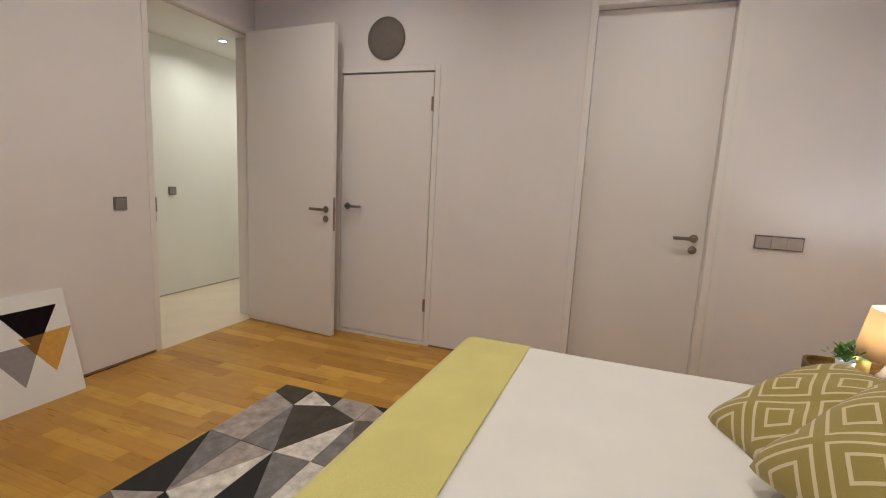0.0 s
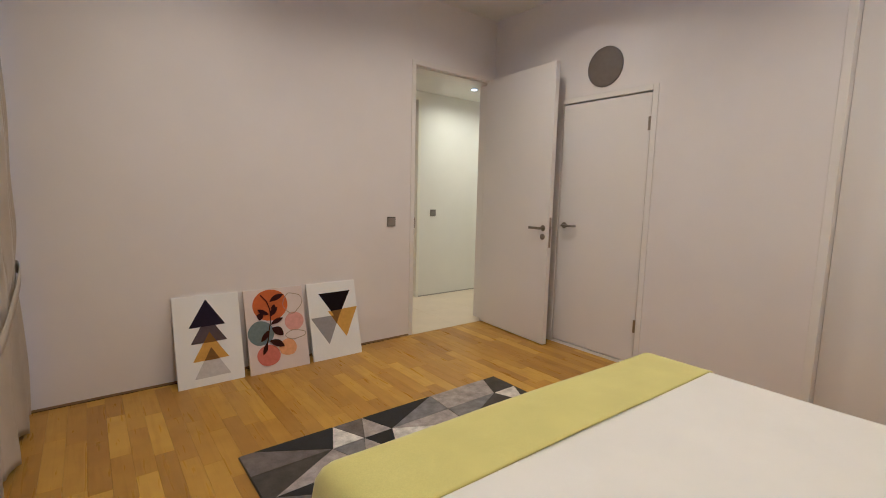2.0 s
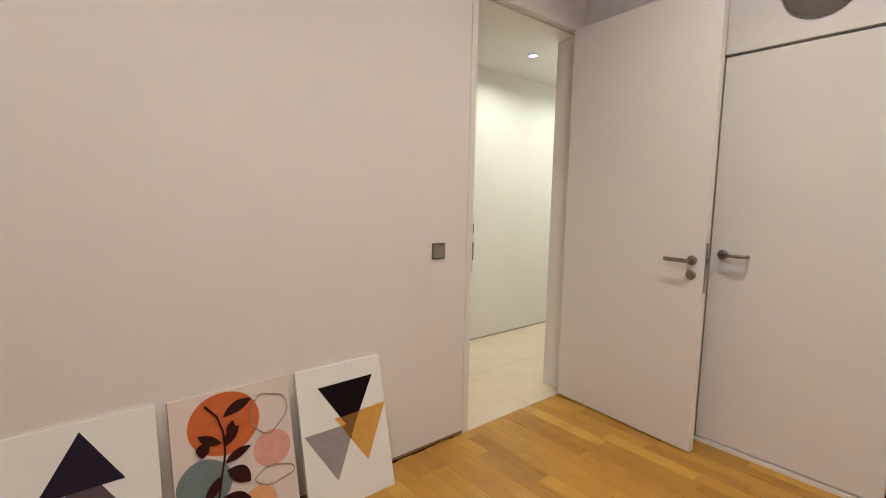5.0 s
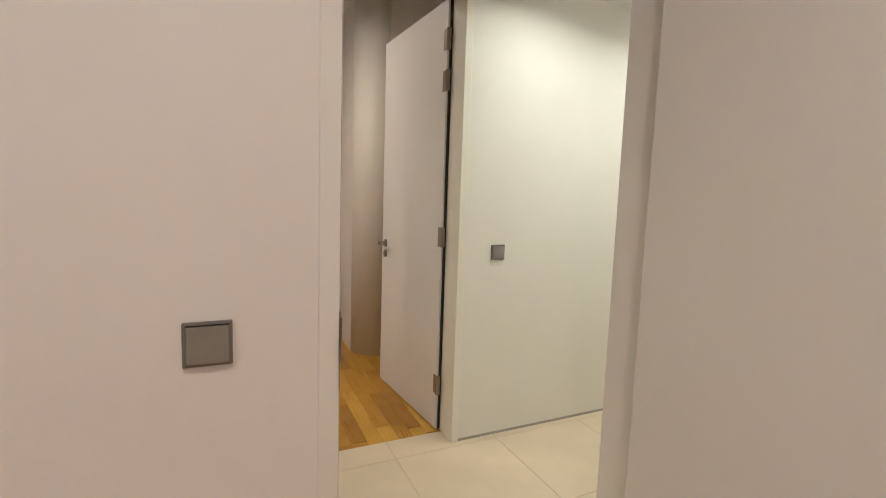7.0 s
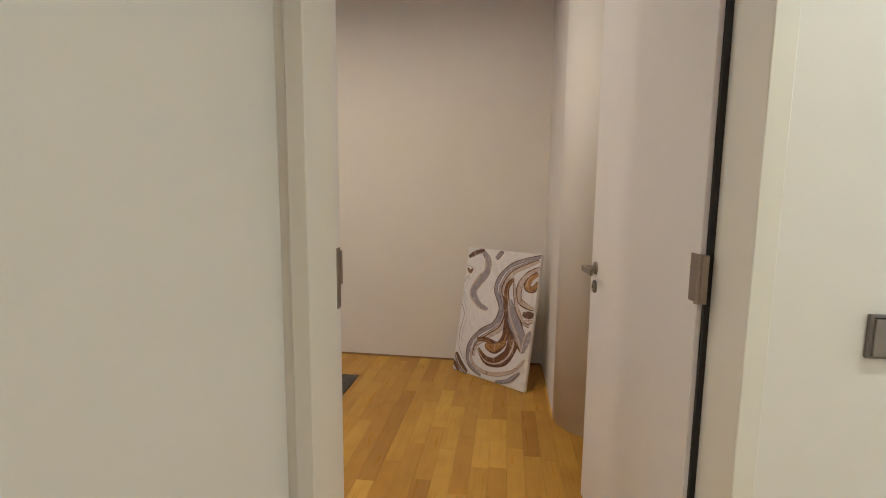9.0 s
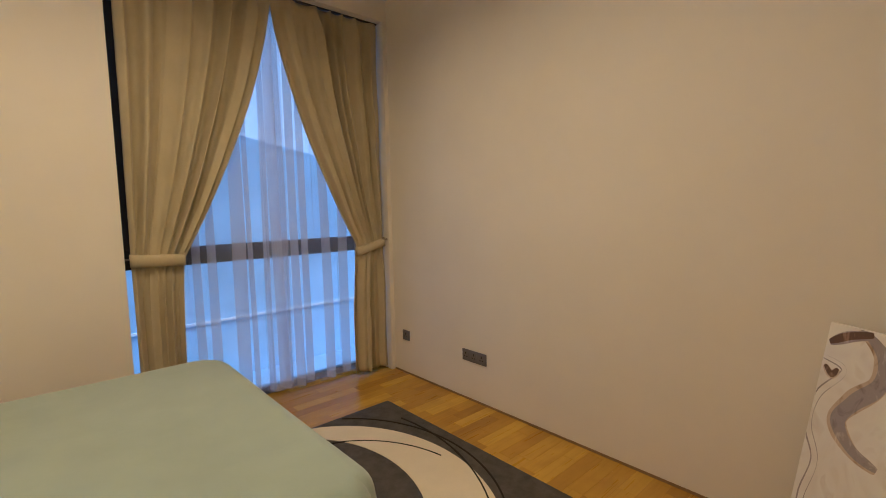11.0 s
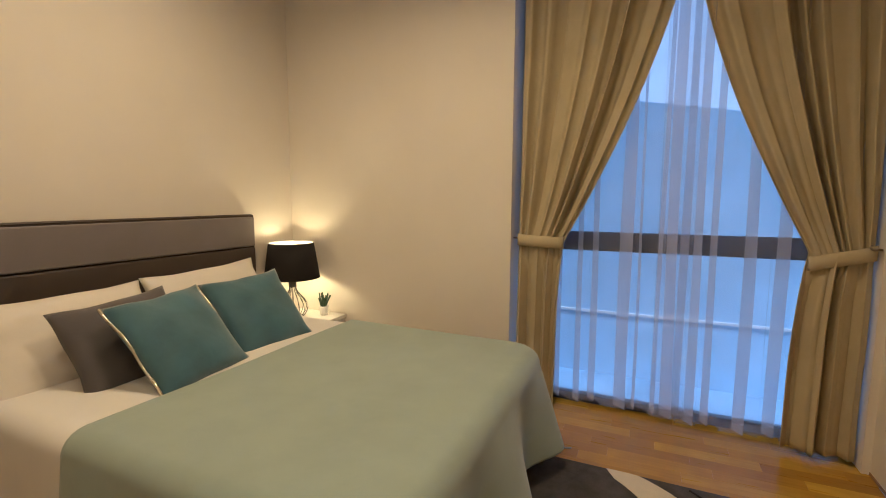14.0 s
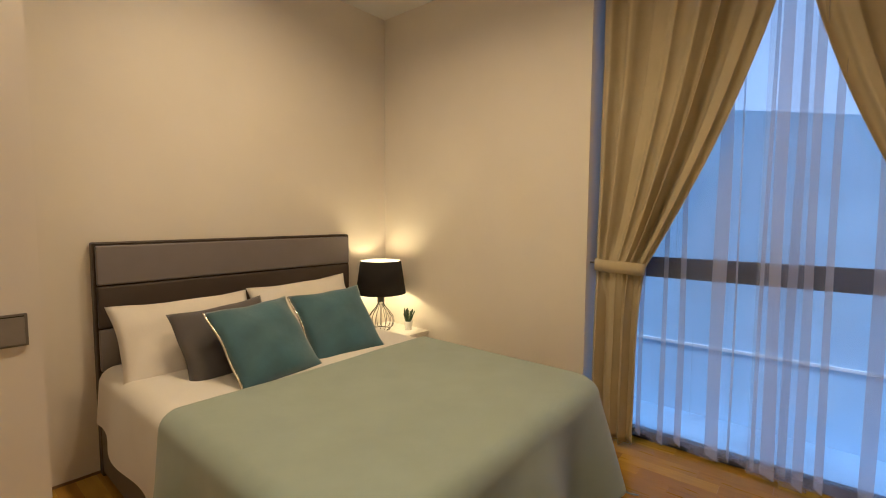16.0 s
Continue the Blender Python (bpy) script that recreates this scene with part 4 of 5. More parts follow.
cv = part("cover", drape_cloth(bmesh.new(), AX0, AX1, AYH, AYF, AZ, (0.26, 0.26, 0, 0.26), 0.045, 70, 0.0, 0.008, 4), M["sheet"], bed, "white cotton cover", True)

th = thing("throw_blanket", "lemon yellow throw laid across the foot of the bed", "blanket", "")
ob = part("cloth", drape_cloth(bmesh.new(), AX0 - 0.006, AX1 + 0.006, AYF - 0.30, AYF + 0.008, AZ + 0.008, (0.33, 0.33, 0, 0.33), 0.05, 80, 0.0, 0.010, 9), M["throw"], th, "", True)
for v in ob.data.vertices:
    v.co.y += 0.03 * (AX1 - v.co.x)
ob.modifiers.new("thickness", "SOLIDIFY").thickness = 0.006

laid("cushion", "square olive cushion with a cream nested-square pattern, propped on the bed", "cushion", "patterned cushions on the bed", M["key"], 0.46, 0.46, 0.20, (-1.77, -3.54, AZ + 0.092), 62, 200, 2)
laid("cushion", "square olive cushion with a cream nested-square pattern, propped on the bed", "cushion", "patterned cushions on the bed", M["key"], 0.47, 0.47, 0.20, (-2.10, -3.575, AZ + 0.165), 60, 206, 5)
laid("pillow", "white cotton bed pillow leaning at the head of the bed", "pillow", "white pillows on the bed", M["pillow"], 0.70, 0.46, 0.17, (-1.60, -4.08, AZ + 0.18), 38, 180, 6)
laid("pillow", "white cotton bed pillow leaning at the head of the bed", "pillow", "white pillows on the bed", M["pillow"], 0.70, 0.46, 0.17, (-2.42, -4.08, AZ + 0.18), 38, 180, 7)

ns = thing("bedside_table", "dark brown wooden bedside table with a raised rim", "bedside table", "", (-0.68, -4.13, 0))
tp = [(0.25 * math.copysign(abs(math.cos(a)) ** 0.45, math.cos(a)), 0.22 * math.copysign(abs(math.sin(a)) ** 0.45, math.sin(a))) for a in (2 * math.pi * k / 48 for k in range(48))]
part("tabletop", plate(bmesh.new(), tp, 0.455, 0.49), M["walnut"], ns)
rim = bmesh.new()
for a, b in zip(tp, tp[1:] + tp[:1]):
    q = [rim.verts.new((x * f, y * f, z)) for (x, y), f, z in ((a, 1.0, 0.4902), (b, 1.0, 0.4902), (b, 1.0, 0.51), (a, 1.0, 0.51), (a, 0.95, 0.51), (b, 0.95, 0.51), (b, 0.95, 0.4902), (a, 0.95, 0.4902))]
    rim.faces.new(q[0:4]), rim.faces.new((q[3], q[2], q[5], q[4])), rim.faces.new(q[4:8])
bmesh.ops.remove_doubles(rim, verts=rim.verts, dist=0.0003)
part("rim", rim, M["walnut"], ns)
for sx in (-1, 1):
    for sy in (-1, 1):
        part("leg", tube(bmesh.new(), [(sx * 0.19, sy * 0.16, 0.0), (sx * 0.17, sy * 0.14, 0.456)], 0.017, 10), M["walnut"], ns)


def lamp_a(x, y, z):
    l = thing("table_lamp", "table lamp with a glowing ivory cloth shade", "lamp", "bedside lamps", (x, y, z))
    part("base", lathe([(0.0001, 0), (0.07, 0), (0.075, 0.01), (0.06, 0.03), (0.045, 0.07), (0.03, 0.11), (0.012, 0.13), (0.012, 0.15), (0.0001, 0.15)], 28), M["pot"], l, "white ceramic base", True)
    sh = part("shade", lathe([(0.165, 0.105), (0.13, 0.33)], 48), M["ivory"], l, "ivory cloth shade", True)
    sh.modifiers.new("thickness", "SOLIDIFY").thickness = 0.0015
    part("bulb", lathe([(0.0001, 0.15), (0.014, 0.153), (0.03, 0.19), (0.022, 0.22), (0.0001, 0.23)], 18), M["bulb"], l, "glowing bulb", True)
    li = new("bedside_bulb", bpy.data.lights.new("bedside_bulb", "POINT"))
    li.data.energy, li.data.color, li.data.shadow_soft_size = LAMP_A, (1.0, 0.72, 0.40), 0.035
    li.matrix_basis = pose(x, y, z + 0.255)


lamp_a(-0.62, -4.245, 0.4905)


def pot_plant(x, y, z, r, h, kind, seed):
    rnd = random.Random(seed)
    p = thing("potted_plant", "small leafy green plant in a white pot" if kind == "leafy" else "small succulent in a white pot", "plant", "small potted plants", (x, y, z))
    part("pot", lathe([(0.0001, 0), (r * 0.75, 0), (r * 0.8, 0.003), (r, h), (r * 0.9, h), (r * 0.86, h - 0.012), (0.0001, h - 0.012)], 28), M["pot"], p, "white ceramic pot", True)
    bm = bmesh.new()
    if kind == "leafy":
        for k in range(60):
            a, e = rnd.uniform(0, 6.28), rnd.uniform(0.15, 1.35)
            d = Vector((math.cos(a) * math.cos(e), math.sin(a) * math.cos(e), math.sin(e)))
            at_p = Vector((0, 0, h)) + d * rnd.uniform(0.02, 0.085)
            s = d.cross(Vector((0, 0, 1))).normalized() * rnd.uniform(0.010, 0.016)
            up = (d * 0.5 + Vector((rnd.uniform(-1, 1), rnd.uniform(-1, 1), 0.3)) * 0.5).normalized() * rnd.uniform(0.02, 0.032)
            v = [bm.verts.new(q) for q in (at_p - up * 0.2, at_p + s + up * 0.4, at_p + up, at_p - s + up * 0.4)]
            bm.faces.new((v[0], v[1], v[2])), bm.faces.new((v[0], v[2], v[3]))
        for k in range(10):
            a = rnd.uniform(0, 6.28)
            tube(bm, [(0, 0, h - 0.012), (0.05 * math.cos(a), 0.05 * math.sin(a), h + rnd.uniform(0.03, 0.07))], 0.0018, 5)
        ob = part("leaves", bm, M["leaf"], p, "fresh green leaves")
    else:
        for k in range(26):
            a, tilt, ln = rnd.uniform(0, 6.28), rnd.uniform(0.05, 0.55), rnd.uniform(0.075, 0.12)
            pts, base = [], Vector((0.6 * r * math.cos(a) * rnd.uniform(0.1, 0.8), 0.6 * r * math.sin(a) * rnd.uniform(0.1, 0.8), h - 0.013))
            d = Vector((math.cos(a) * math.sin(tilt), math.sin(a) * math.sin(tilt), math.cos(tilt)))
            tube(bm, [base, base + d * ln * 0.5], 0.006, 6)
            tube(bm, [base + d * ln * 0.5, base + d * ln * 0.85, base + d * ln], 0.0042, 6)
        ob = part("leaves", bm, M["succulent"], p, "fleshy dark green leaves", True)
    if kind == "leafy":
        ob.modifiers.new("thickness", "SOLIDIFY").thickness = 0.0006
    return p


pot_plant(-0.63, -4.042, 0.4905, 0.038, 0.072, "leafy", 3)
cd = thing("candle_glass", "amber yellow glass candle holder", "candle holder", "", (-0.585, -4.12, 0.4905))
part("glass", lathe([(0.0001, 0), (0.033, 0), (0.036, 0.006), (0.036, 0.075), (0.032, 0.075), (0.032, 0.01), (0.0001, 0.01)], 28), M["amber"], cd, "", True)
part("wax", lathe([(0.0001, 0.0105), (0.0315, 0.0105), (0.0315, 0.05), (0.0001, 0.05)], 24), M["pot"], cd)


# canvases leaning on the wall
def canvas(label, x0, width, face, y_low, y_top, height=0.602):
    c = thing("canvas_picture", label, "picture", "canvases leaning on the wall")
    lean = math.degrees(math.asin((y_top - y_low) / height))
    c.matrix_basis = pose(x0, y_low, 0.0, 90 - lean, 0, 0)
    part("stretcher", boxed(0, width, 0.0, height, -0.022, 0.0, bevel=0.002), face, c)
    return c


def print_shape(c, name, pts, mat, level, w=0.41, h=0.602):
    part(name, plate(bmesh.new(), [(x * w, y * h) for x, y in pts], 0.0003 + 0.0006 * level, 0.0007 + 0.0006 * level), mat, c)


def disc_pts(cx, cy, rx, ry, wob=0.0, n=40, turn=0.0):
    return [(cx + rx * (1 + wob * math.sin(2 * a + turn)) * math.cos(a), cy + ry * (1 + wob * math.sin(3 * a + turn)) * math.sin(a)) for a in (2 * math.pi * k / n for k in range(n))]


c1 = canvas("white canvas print of four stacked triangles, navy to pale grey", -2.885, 0.41, M["canvas"], -0.16, -0.012)
for n, (y0, y1, x0, x1, xm, key) in enumerate(((0.09, 0.40, 0.24, 0.785, 0.515, "ink_silver"), (0.268, 0.563, 0.235, 0.775, 0.505, "ink_ochre"), (0.452, 0.74, 0.22, 0.77, 0.495, "ink_plum"), (0.622, 0.91, 0.21, 0.76, 0.488, "ink_navy"))):
    print_shape(c1, "printed_triangle", [(x0, 1.06 * y0 - 0.012), (x1, 1.06 * y0 - 0.007), (xm, 1.06 * y1 - 0.012)], M[key], n)
for n, (y0, y1, xm, wd, key) in enumerate(((0.452, 0.563, 0.507, 0.20, "ink_ochre_dark"), (0.268, 0.40, 0.515, 0.23, "ink_ochre_dark"))):
    print_shape(c1, "printed_overlap", [(xm - wd / 2, 1.06 * y0 - 0.012), (xm + wd / 2, 1.06 * y0 - 0.012), (xm, 1.06 * y1 - 0.012)], M[key], 5 + n)

c2 = canvas("blush canvas print of abstract leaves over orange, blue and pink discs", -2.44, 0.43, M["canvas_pink"], -0.172, -0.012)
for n, (cx, cy, rx, ry, wob, key) in enumerate(((0.42, 0.80, 0.295, 0.19, 0.01, "ink_orange"), (0.80, 0.565, 0.165, 0.115, 0.02, "ink_rose"), (0.225, 0.475, 0.21, 0.145, 0.03, "ink_blue"),
                                                (0.315, 0.20, 0.19, 0.125, 0.03, "ink_coral"), (0.645, 0.26, 0.155, 0.10, 0.05, "ink_peach"))):
    print_shape(c2, "printed_disc", disc_pts(cx, cy, rx, ry, wob, turn=n), M[key], n, 0.43)


def leaf_pts(cx, cy, ln, wd, ang):
    pts = []
    for k in range(12):
        t = k / 11
        pts.append((t * ln, wd * math.sin(math.pi * t) ** 0.8))
    for k in range(1, 11):
        t = 1 - k / 11
        pts.append((t * ln, -wd * 0.55 * math.sin(math.pi * t)))
    ca, sa = math.cos(radians(ang)), math.sin(radians(ang))
    return [((cx + x * ca - y * sa), (cy + (x * sa + y * ca) * 0.714)) for x, y in pts]


def stroke(pts, wd):
    left, right = [], []
    for i, (x, y) in enumerate(pts):
        a, b = pts[max(i - 1, 0)], pts[min(i + 1, len(pts) - 1)]
        dx, dy = b[0] - a[0], b[1] - a[1]
        ln = math.hypot(dx, dy) or 1
        left.append((x - dy / ln * wd, y + dx / ln * wd)), right.append((x + dy / ln * wd, y - dx / ln * wd))
    return left + right[::-1]


print_shape(c2, "printed_stem", stroke([(0.27, 0.93), (0.36, 0.85), (0.40, 0.75), (0.40, 0.62), (0.36, 0.50), (0.33, 0.40), (0.30, 0.33)], 0.008), M["ink_brown"], 6, 0.43)
for n, (cx, cy, ln, wd, ang) in enumerate(((0.41, 0.84, 0.27, 0.06, 22), (0.40, 0.66, 0.20, 0.055, 48), (0.46, 0.70, 0.15, 0.05, 80), (0.38, 0.69, 0.21, 0.05, 150), (0.22, 0.63, 0.13, 0.07, 70),
                                            (0.39, 0.56, 0.24, 0.05, 22), (0.40, 0.52, 0.24, 0.09, -40), (0.34, 0.50, 0.22, 0.055, 232), (0.34, 0.37, 0.28, 0.075, -28), (0.30, 0.36, 0.22, 0.045, 248))):
    print_shape(c2, "printed_leaf", leaf_pts(cx, cy, ln, wd, ang), M["ink_brown"], 7 + n, 0.43)
for cx, cy, rx, ry, ph in ((0.80, 0.80, 0.155, 0.125, 0.8), (0.80, 0.40, 0.16, 0.055, 2.0)):
    loop = disc_pts(cx, cy, rx, ry, 0.12, 36, ph)
    print_shape(c2, "printed_line", stroke(loop + loop[:1], 0.0045), M["ink_line"], 5.5, 0.43)

c3 = canvas("white canvas print of three hanging triangles, black, ochre and grey", -1.975, 0.41, M["canvas"], -0.165, -0.012)
for n, (pts, key) in enumerate(((((0.02, 0.575), (0.60, 0.575), (0.33, 0.21)), "ink_grey"), (((0.365, 0.64), (0.99, 0.655), (0.70, 0.275)), "ink_ochre"), (((0.215, 0.88), (0.87, 0.885), (0.545, 0.51)), "ink_black"),
                                (((0.435, 0.637), (0.655, 0.642), (0.545, 0.51)), "ink_ochre_dark"), (((0.43, 0.575), (0.60, 0.575), (0.52, 0.465)), "ink_ochre_dark"))):
    print_shape(c3, "printed_triangle", [(x + 0.008, y - 0.022) for x, y in pts], M[key], n)


# patchwork rug, laid in rows of triangles
def patch_rug():
    r = thing("patchwork_rug", "grey, cream and black cowhide patchwork rug on the oak floor", "rug", "")
    bm = boxed(-2.772, -1.038, -2.372, -1.163, 0.0005, 0.006, bevel=0.002)
    part("backing", bm, M["hide_d"], r)
    L, R = -2.77, -1.04
    ys = [-1.165 - 0.2008 * k for k in range(7)]
    even = (L, -2.70, -2.28, -2.10, -1.61, -1.14, R)     # lines 0, 2(shifted), ...
    odd = (L, -2.37, -2.19, -2.02, -1.62, -1.23, R)
    two = (L, -2.72, -2.29, -2.11, -1.63, -1.15, R)
    def lay(pts, key):
        cx, cy = sum(p[0] for p in pts) / len(pts), sum(p[1] for p in pts) / len(pts)
        inset = []
        for x, y in pts:
            d = math.hypot(x - cx, y - cy)
            f = (d - 0.003) / d
            inset.append((cx + (x - cx) * f, cy + (y - cy) * f))
        part("hide_piece", plate(bmesh.new(), inset, 0.006, 0.0115), M["hide_" + key], r)
    plan = [("t", "k", "w", "t", "l", "k", "m", "l", "l", "d"), ("d", "l", "m", "l", "k", "w", "l", "m", "d", "w", "d"),
            ("t", "k", "w", "d", "l", "k", "m", "w", "d", "l"), ("t", "w", "m", "l", "d", "l", "w", "m", "t", "l", "k"),
            ("k", "l", "w", "t", "m", "k", "l", "d", "l", "m"), ("d", "l", "m", "k", "l", "w", "t", "m", "d", "w", "t")]
    for k in range(6):
        a, b = ys[k], ys[k + 1]
        e, o = (even if k == 0 or k == 5 else two), odd
        if k % 2 == 0:
            shapes = [[(e[0], a), (e[1], a), (o[1], b), (o[0], b)], [(e[1], a), (e[2], a), (o[1], b)], [(e[2], a), (o[2], b), (o[1], b)], [(e[2], a), (e[3], a), (o[2], b)], [(e[3], a), (o[3], b), (o[2], b)],
                      [(e[3], a), (e[4], a), (o[3], b)], [(e[4], a), (o[4], b), (o[3], b)], [(e[4], a), (o[5], b), (o[4], b)], [(e[4], a), (e[5], a), (o[5], b)], [(e[5], a), (e[6], a), (o[6], b), (o[5], b)]]
        else:
            shapes = [[(o[0], a), (o[1], a), (e[1], b), (e[0], b)], [(o[1], a), (e[2], b), (e[1], b)], [(o[1], a), (o[2], a), (e[2], b)], [(o[2], a), (e[3], b), (e[2], b)], [(o[2], a), (o[3], a), (e[3], b)],
                      [(o[3], a), (e[4], b), (e[3], b)], [(o[3], a), (o[4], a), (e[4], b)], [(o[4], a), (o[5], a), (e[4], b)], [(o[5], a), (e[5], b), (e[4], b)], [(o[5], a), (o[6], a), (e[5], b)], [(o[6], a), (e[6], b), (e[5], b)]]
        for pts, key in zip(shapes, plan[k]):
            lay(pts, key)


patch_rug()

# ---- second bedroom ----
BX0, BX1, BYH, BYF, BZ = -3.13, -1.595, 0.27, 2.235, 0.593
bed = thing("bed", "double bed with a padded headboard, white sheet and sage blanket", "bed", "")
part("base", boxed(BX0 + 0.05, BX1 + 0.03, BYH, BYF - 0.06, 0.045, 0.30, bevel=0.015), M["bedbase"], bed, "taupe fabric bed base")
for x in (BX0 + 0.12, BX1 - 0.12):
    for y in (BYH + 0.12, BYF - 0.15):
        part("leg", boxed(x - 0.03, x + 0.03, y - 0.03, y + 0.03, 0.0, 0.0455, bevel=0.004), M["dark"], bed)
part("mattress", boxed(BX0 + 0.045, BX1 - 0.02, BYH + 0.005, BYF + 0.02, 0.301, BZ - 0.01, bevel=0.05, seg=5), M["sheet"], bed, "", True)
sheet = part("sheet", drape_cloth(bmesh.new(), BX0, BX1 + 0.03, BYH + 0.004, 1.22, BZ, (0.28, 0.29, 0, 0), 0.075, 90, 0.0, 0.022, 14), M["sheet"], bed, "white cotton sheet hanging over the sides", True)
for v in sheet.data.vertices:
    if v.co.z < BZ - 0.06:
        v.co.z = BZ - 0.06 - (BZ - 0.06 - v.co.z) * (0.72 + 0.42 * min(1, max(0, (v.co.y - 0.27) / 0.8)) ** 1.2)
hb = part("headboard", boxed(-3.185, -1.572, 0.176, 0.235, 0.0, 1.235, bevel=0.012, seg=3), M["brownpad"], bed, "dark brown padded headboard")
for n, (z0, z1) in enumerate(((1.015, 1.218), (0.792, 1.007), (0.567, 0.784), (0.345, 0.559))):
    part("panel", boxed(-3.17, -1.582, 0.2355, 0.262, z0, z1, bevel=0.011, seg=4), M["satin"] if n % 2 == 0 else M["brownpad"], hb, "mauve-grey satin panel" if n % 2 == 0 else "dark brown padded panel", True)
part("piping", tube(bmesh.new(), [(-3.18, 0.234, 0.05), (-3.18, 0.234, 1.228), (-1.577, 0.234, 1.228), (-1.577, 0.234, 0.05)], 0.005, 6), M["brownpad"], hb)

bl = thing("blanket", "sage green blanket covering the lower two thirds of the bed", "blanket", "")
ob = part("cloth", drape_cloth(bmesh.new(), BX0 - 0.01, BX1 + 0.028, 1.13, BYF + 0.068, BZ + 0.010, (0.40, 0.40, 0, 0.41), 0.07, 130, 0.0, 0.05, 31, (0.10, 0.15)), M["sage"], bl, "", True)
round_corners(ob, BX0 - 0.01, BYF + 0.068, -1, 1, 0.17)
round_corners(ob, BX1 + 0.028, BYF + 0.068, 1, 1, 0.13)
ob.modifiers.new("thickness", "SOLIDIFY").thickness = 0.006

laid("pillow", "white cotton pillow propped against the headboard", "pillow", "white pillows on the bed", M["pillow"], 0.72, 0.46, 0.18, (-1.945, 0.475, BZ + 0.132), 32, 180, 41)
laid("pillow", "white cotton pillow propped against the headboard", "pillow", "white pillows on the bed", M["pillow"], 0.74, 0.46, 0.18, (-2.68, 0.46, BZ + 0.145), 30, 180, 42, roll=-2)
laid("cushion", "dark grey woven cushion", "cushion", "cushions on the bed", M["greycloth"], 0.50, 0.42, 0.15, (-2.03, 0.72, BZ + 0.128), 30, 184, 43, roll=-3)
laid("cushion", "teal velvet cushion with a silver braid edge", "cushion", "cushions on the bed", M["teal"], 0.46, 0.46, 0.15, (-2.12, 0.935, BZ + 0.152), 41, 186, 44, M["sequin"], -2, (-1,))
laid("cushion", "teal velvet cushion with a silver braid edge", "cushion", "cushions on the bed", M["teal"], 0.46, 0.46, 0.15, (-2.61, 0.865, BZ + 0.148), 41, 172, 45, M["sequin"], -3, (-1,))

ns = thing("bedside_table", "small white lacquered bedside table", "bedside table", "", (-3.413, 0.45, 0))
part("tabletop", boxed(-0.215, 0.215, -0.235, 0.235, 0.445, 0.47, bevel=0.003), M["white"], ns)
part("body", boxed(-0.205, 0.205, -0.23, 0.215, 0.06, 0.4455, bevel=0.003), M["white"], ns)
for z0, z1 in ((0.25, 0.438), (0.068, 0.244)):
    dw = part("drawer", boxed(-0.198, 0.198, 0.2155, 0.231, z0, z1, bevel=0.002), M["white"], ns)
    part("knob", tube(bmesh.new(), [(0, 0.231, (z0 + z1) / 2), (0, 0.25, (z0 + z1) / 2)], 0.01, 10), M["steel"], dw)
for sx in (-1, 1):
    for sy in (-1, 1):
        part("foot", boxed(sx * 0.18 - 0.02, sx * 0.18 + 0.02, sy * 0.19 - 0.02, sy * 0.19 + 0.02, 0, 0.0605), M["white"], ns)


def lamp_b(x, y, z):
    l = thing("table_lamp", "lit table lamp with black drum shade and wire base", "lamp", "bedside lamps", (x, y, z))
    ring = lambda r, h: [(r * math.cos(2 * math.pi * k / 32), r * math.sin(2 * math.pi * k / 32), h) for k in range(33)]
    wb = part("wire_base", tube(bmesh.new(), ring(0.07, 0.004), 0.003, 6), M["blackwire"], l, "open black wire base")
    for k in range(16):
        a = 2 * math.pi * k / 16
        prof = [(0.07, 0.004), (0.094, 0.03), (0.106, 0.065), (0.098, 0.105), (0.072, 0.145), (0.042, 0.18), (0.026, 0.205), (0.023, 0.235)]
        part("wire", tube(bmesh.new(), [(r * math.cos(a), r * math.sin(a), h) for r, h in prof], 0.0022, 5), M["blackwire"], wb, "", True)
    part("neck", lathe([(0.0001, 0.225), (0.028, 0.225), (0.028, 0.30), (0.017, 0.31), (0.017, 0.345), (0.0001, 0.345)], 20), M["blackwire"], l, "", True)
    sh = part("shade", lathe([(0.198, 0.295), (0.160, 0.555)], 56), M["black"], l, "black cloth drum shade", True)
    sh.modifiers.new("thickness", "SOLIDIFY").thickness = 0.002
    part("lining", lathe([(0.1955, 0.296), (0.1575, 0.554)], 56), M["white"], l, "white inside of the shade", True)
    part("bulb", lathe([(0.0001, 0.345), (0.011, 0.346), (0.014, 0.352), (0.012, 0.358), (0.0001, 0.36)], 18), M["bulb"], l, "glowing bulb", True)
    li = new("bedside_bulb", bpy.data.lights.new("bedside_bulb", "POINT"))
    li.data.energy, li.data.color, li.data.shadow_soft_size = LAMP_B, (1.0, 0.65, 0.23), 0.025
    li.matrix_basis = pose(x, y, z + 0.40)


lamp_b(-3.39, 0.38, 0.4705)
pot_plant(-3.53, 0.55, 0.4705, 0.034, 0.07, "succulent", 12)

# poured-paint canvas across the corner by the pier
pc = thing("canvas_picture", "tall canvas of swirling cream, brown and grey poured paint", "picture", "")
p0, p1 = Vector((-0.905, 3.61, 0)), Vector((-0.377, 3.262, 0))
ex = (p1 - p0).normalized()
back = Vector((-ex.y, ex.x, 0))
lean = radians(11)
ey = (back * math.sin(lean) + Vector((0, 0, 1)) * math.cos(lean)).normalized()
ez = ex.cross(ey)
pc.matrix_basis = Matrix(((ex.x, ey.x, ez.x, p0.x), (ex.y, ey.y, ez.y, p0.y), (ex.z, ey.z, ez.z, 0.0), (0, 0, 0, 1)))
PW, PH = 0.625, 0.94
part("stretcher", boxed(0, PW, 0.006, PH, -0.03, 0.0, bevel=0.003), M["fluid"], pc)


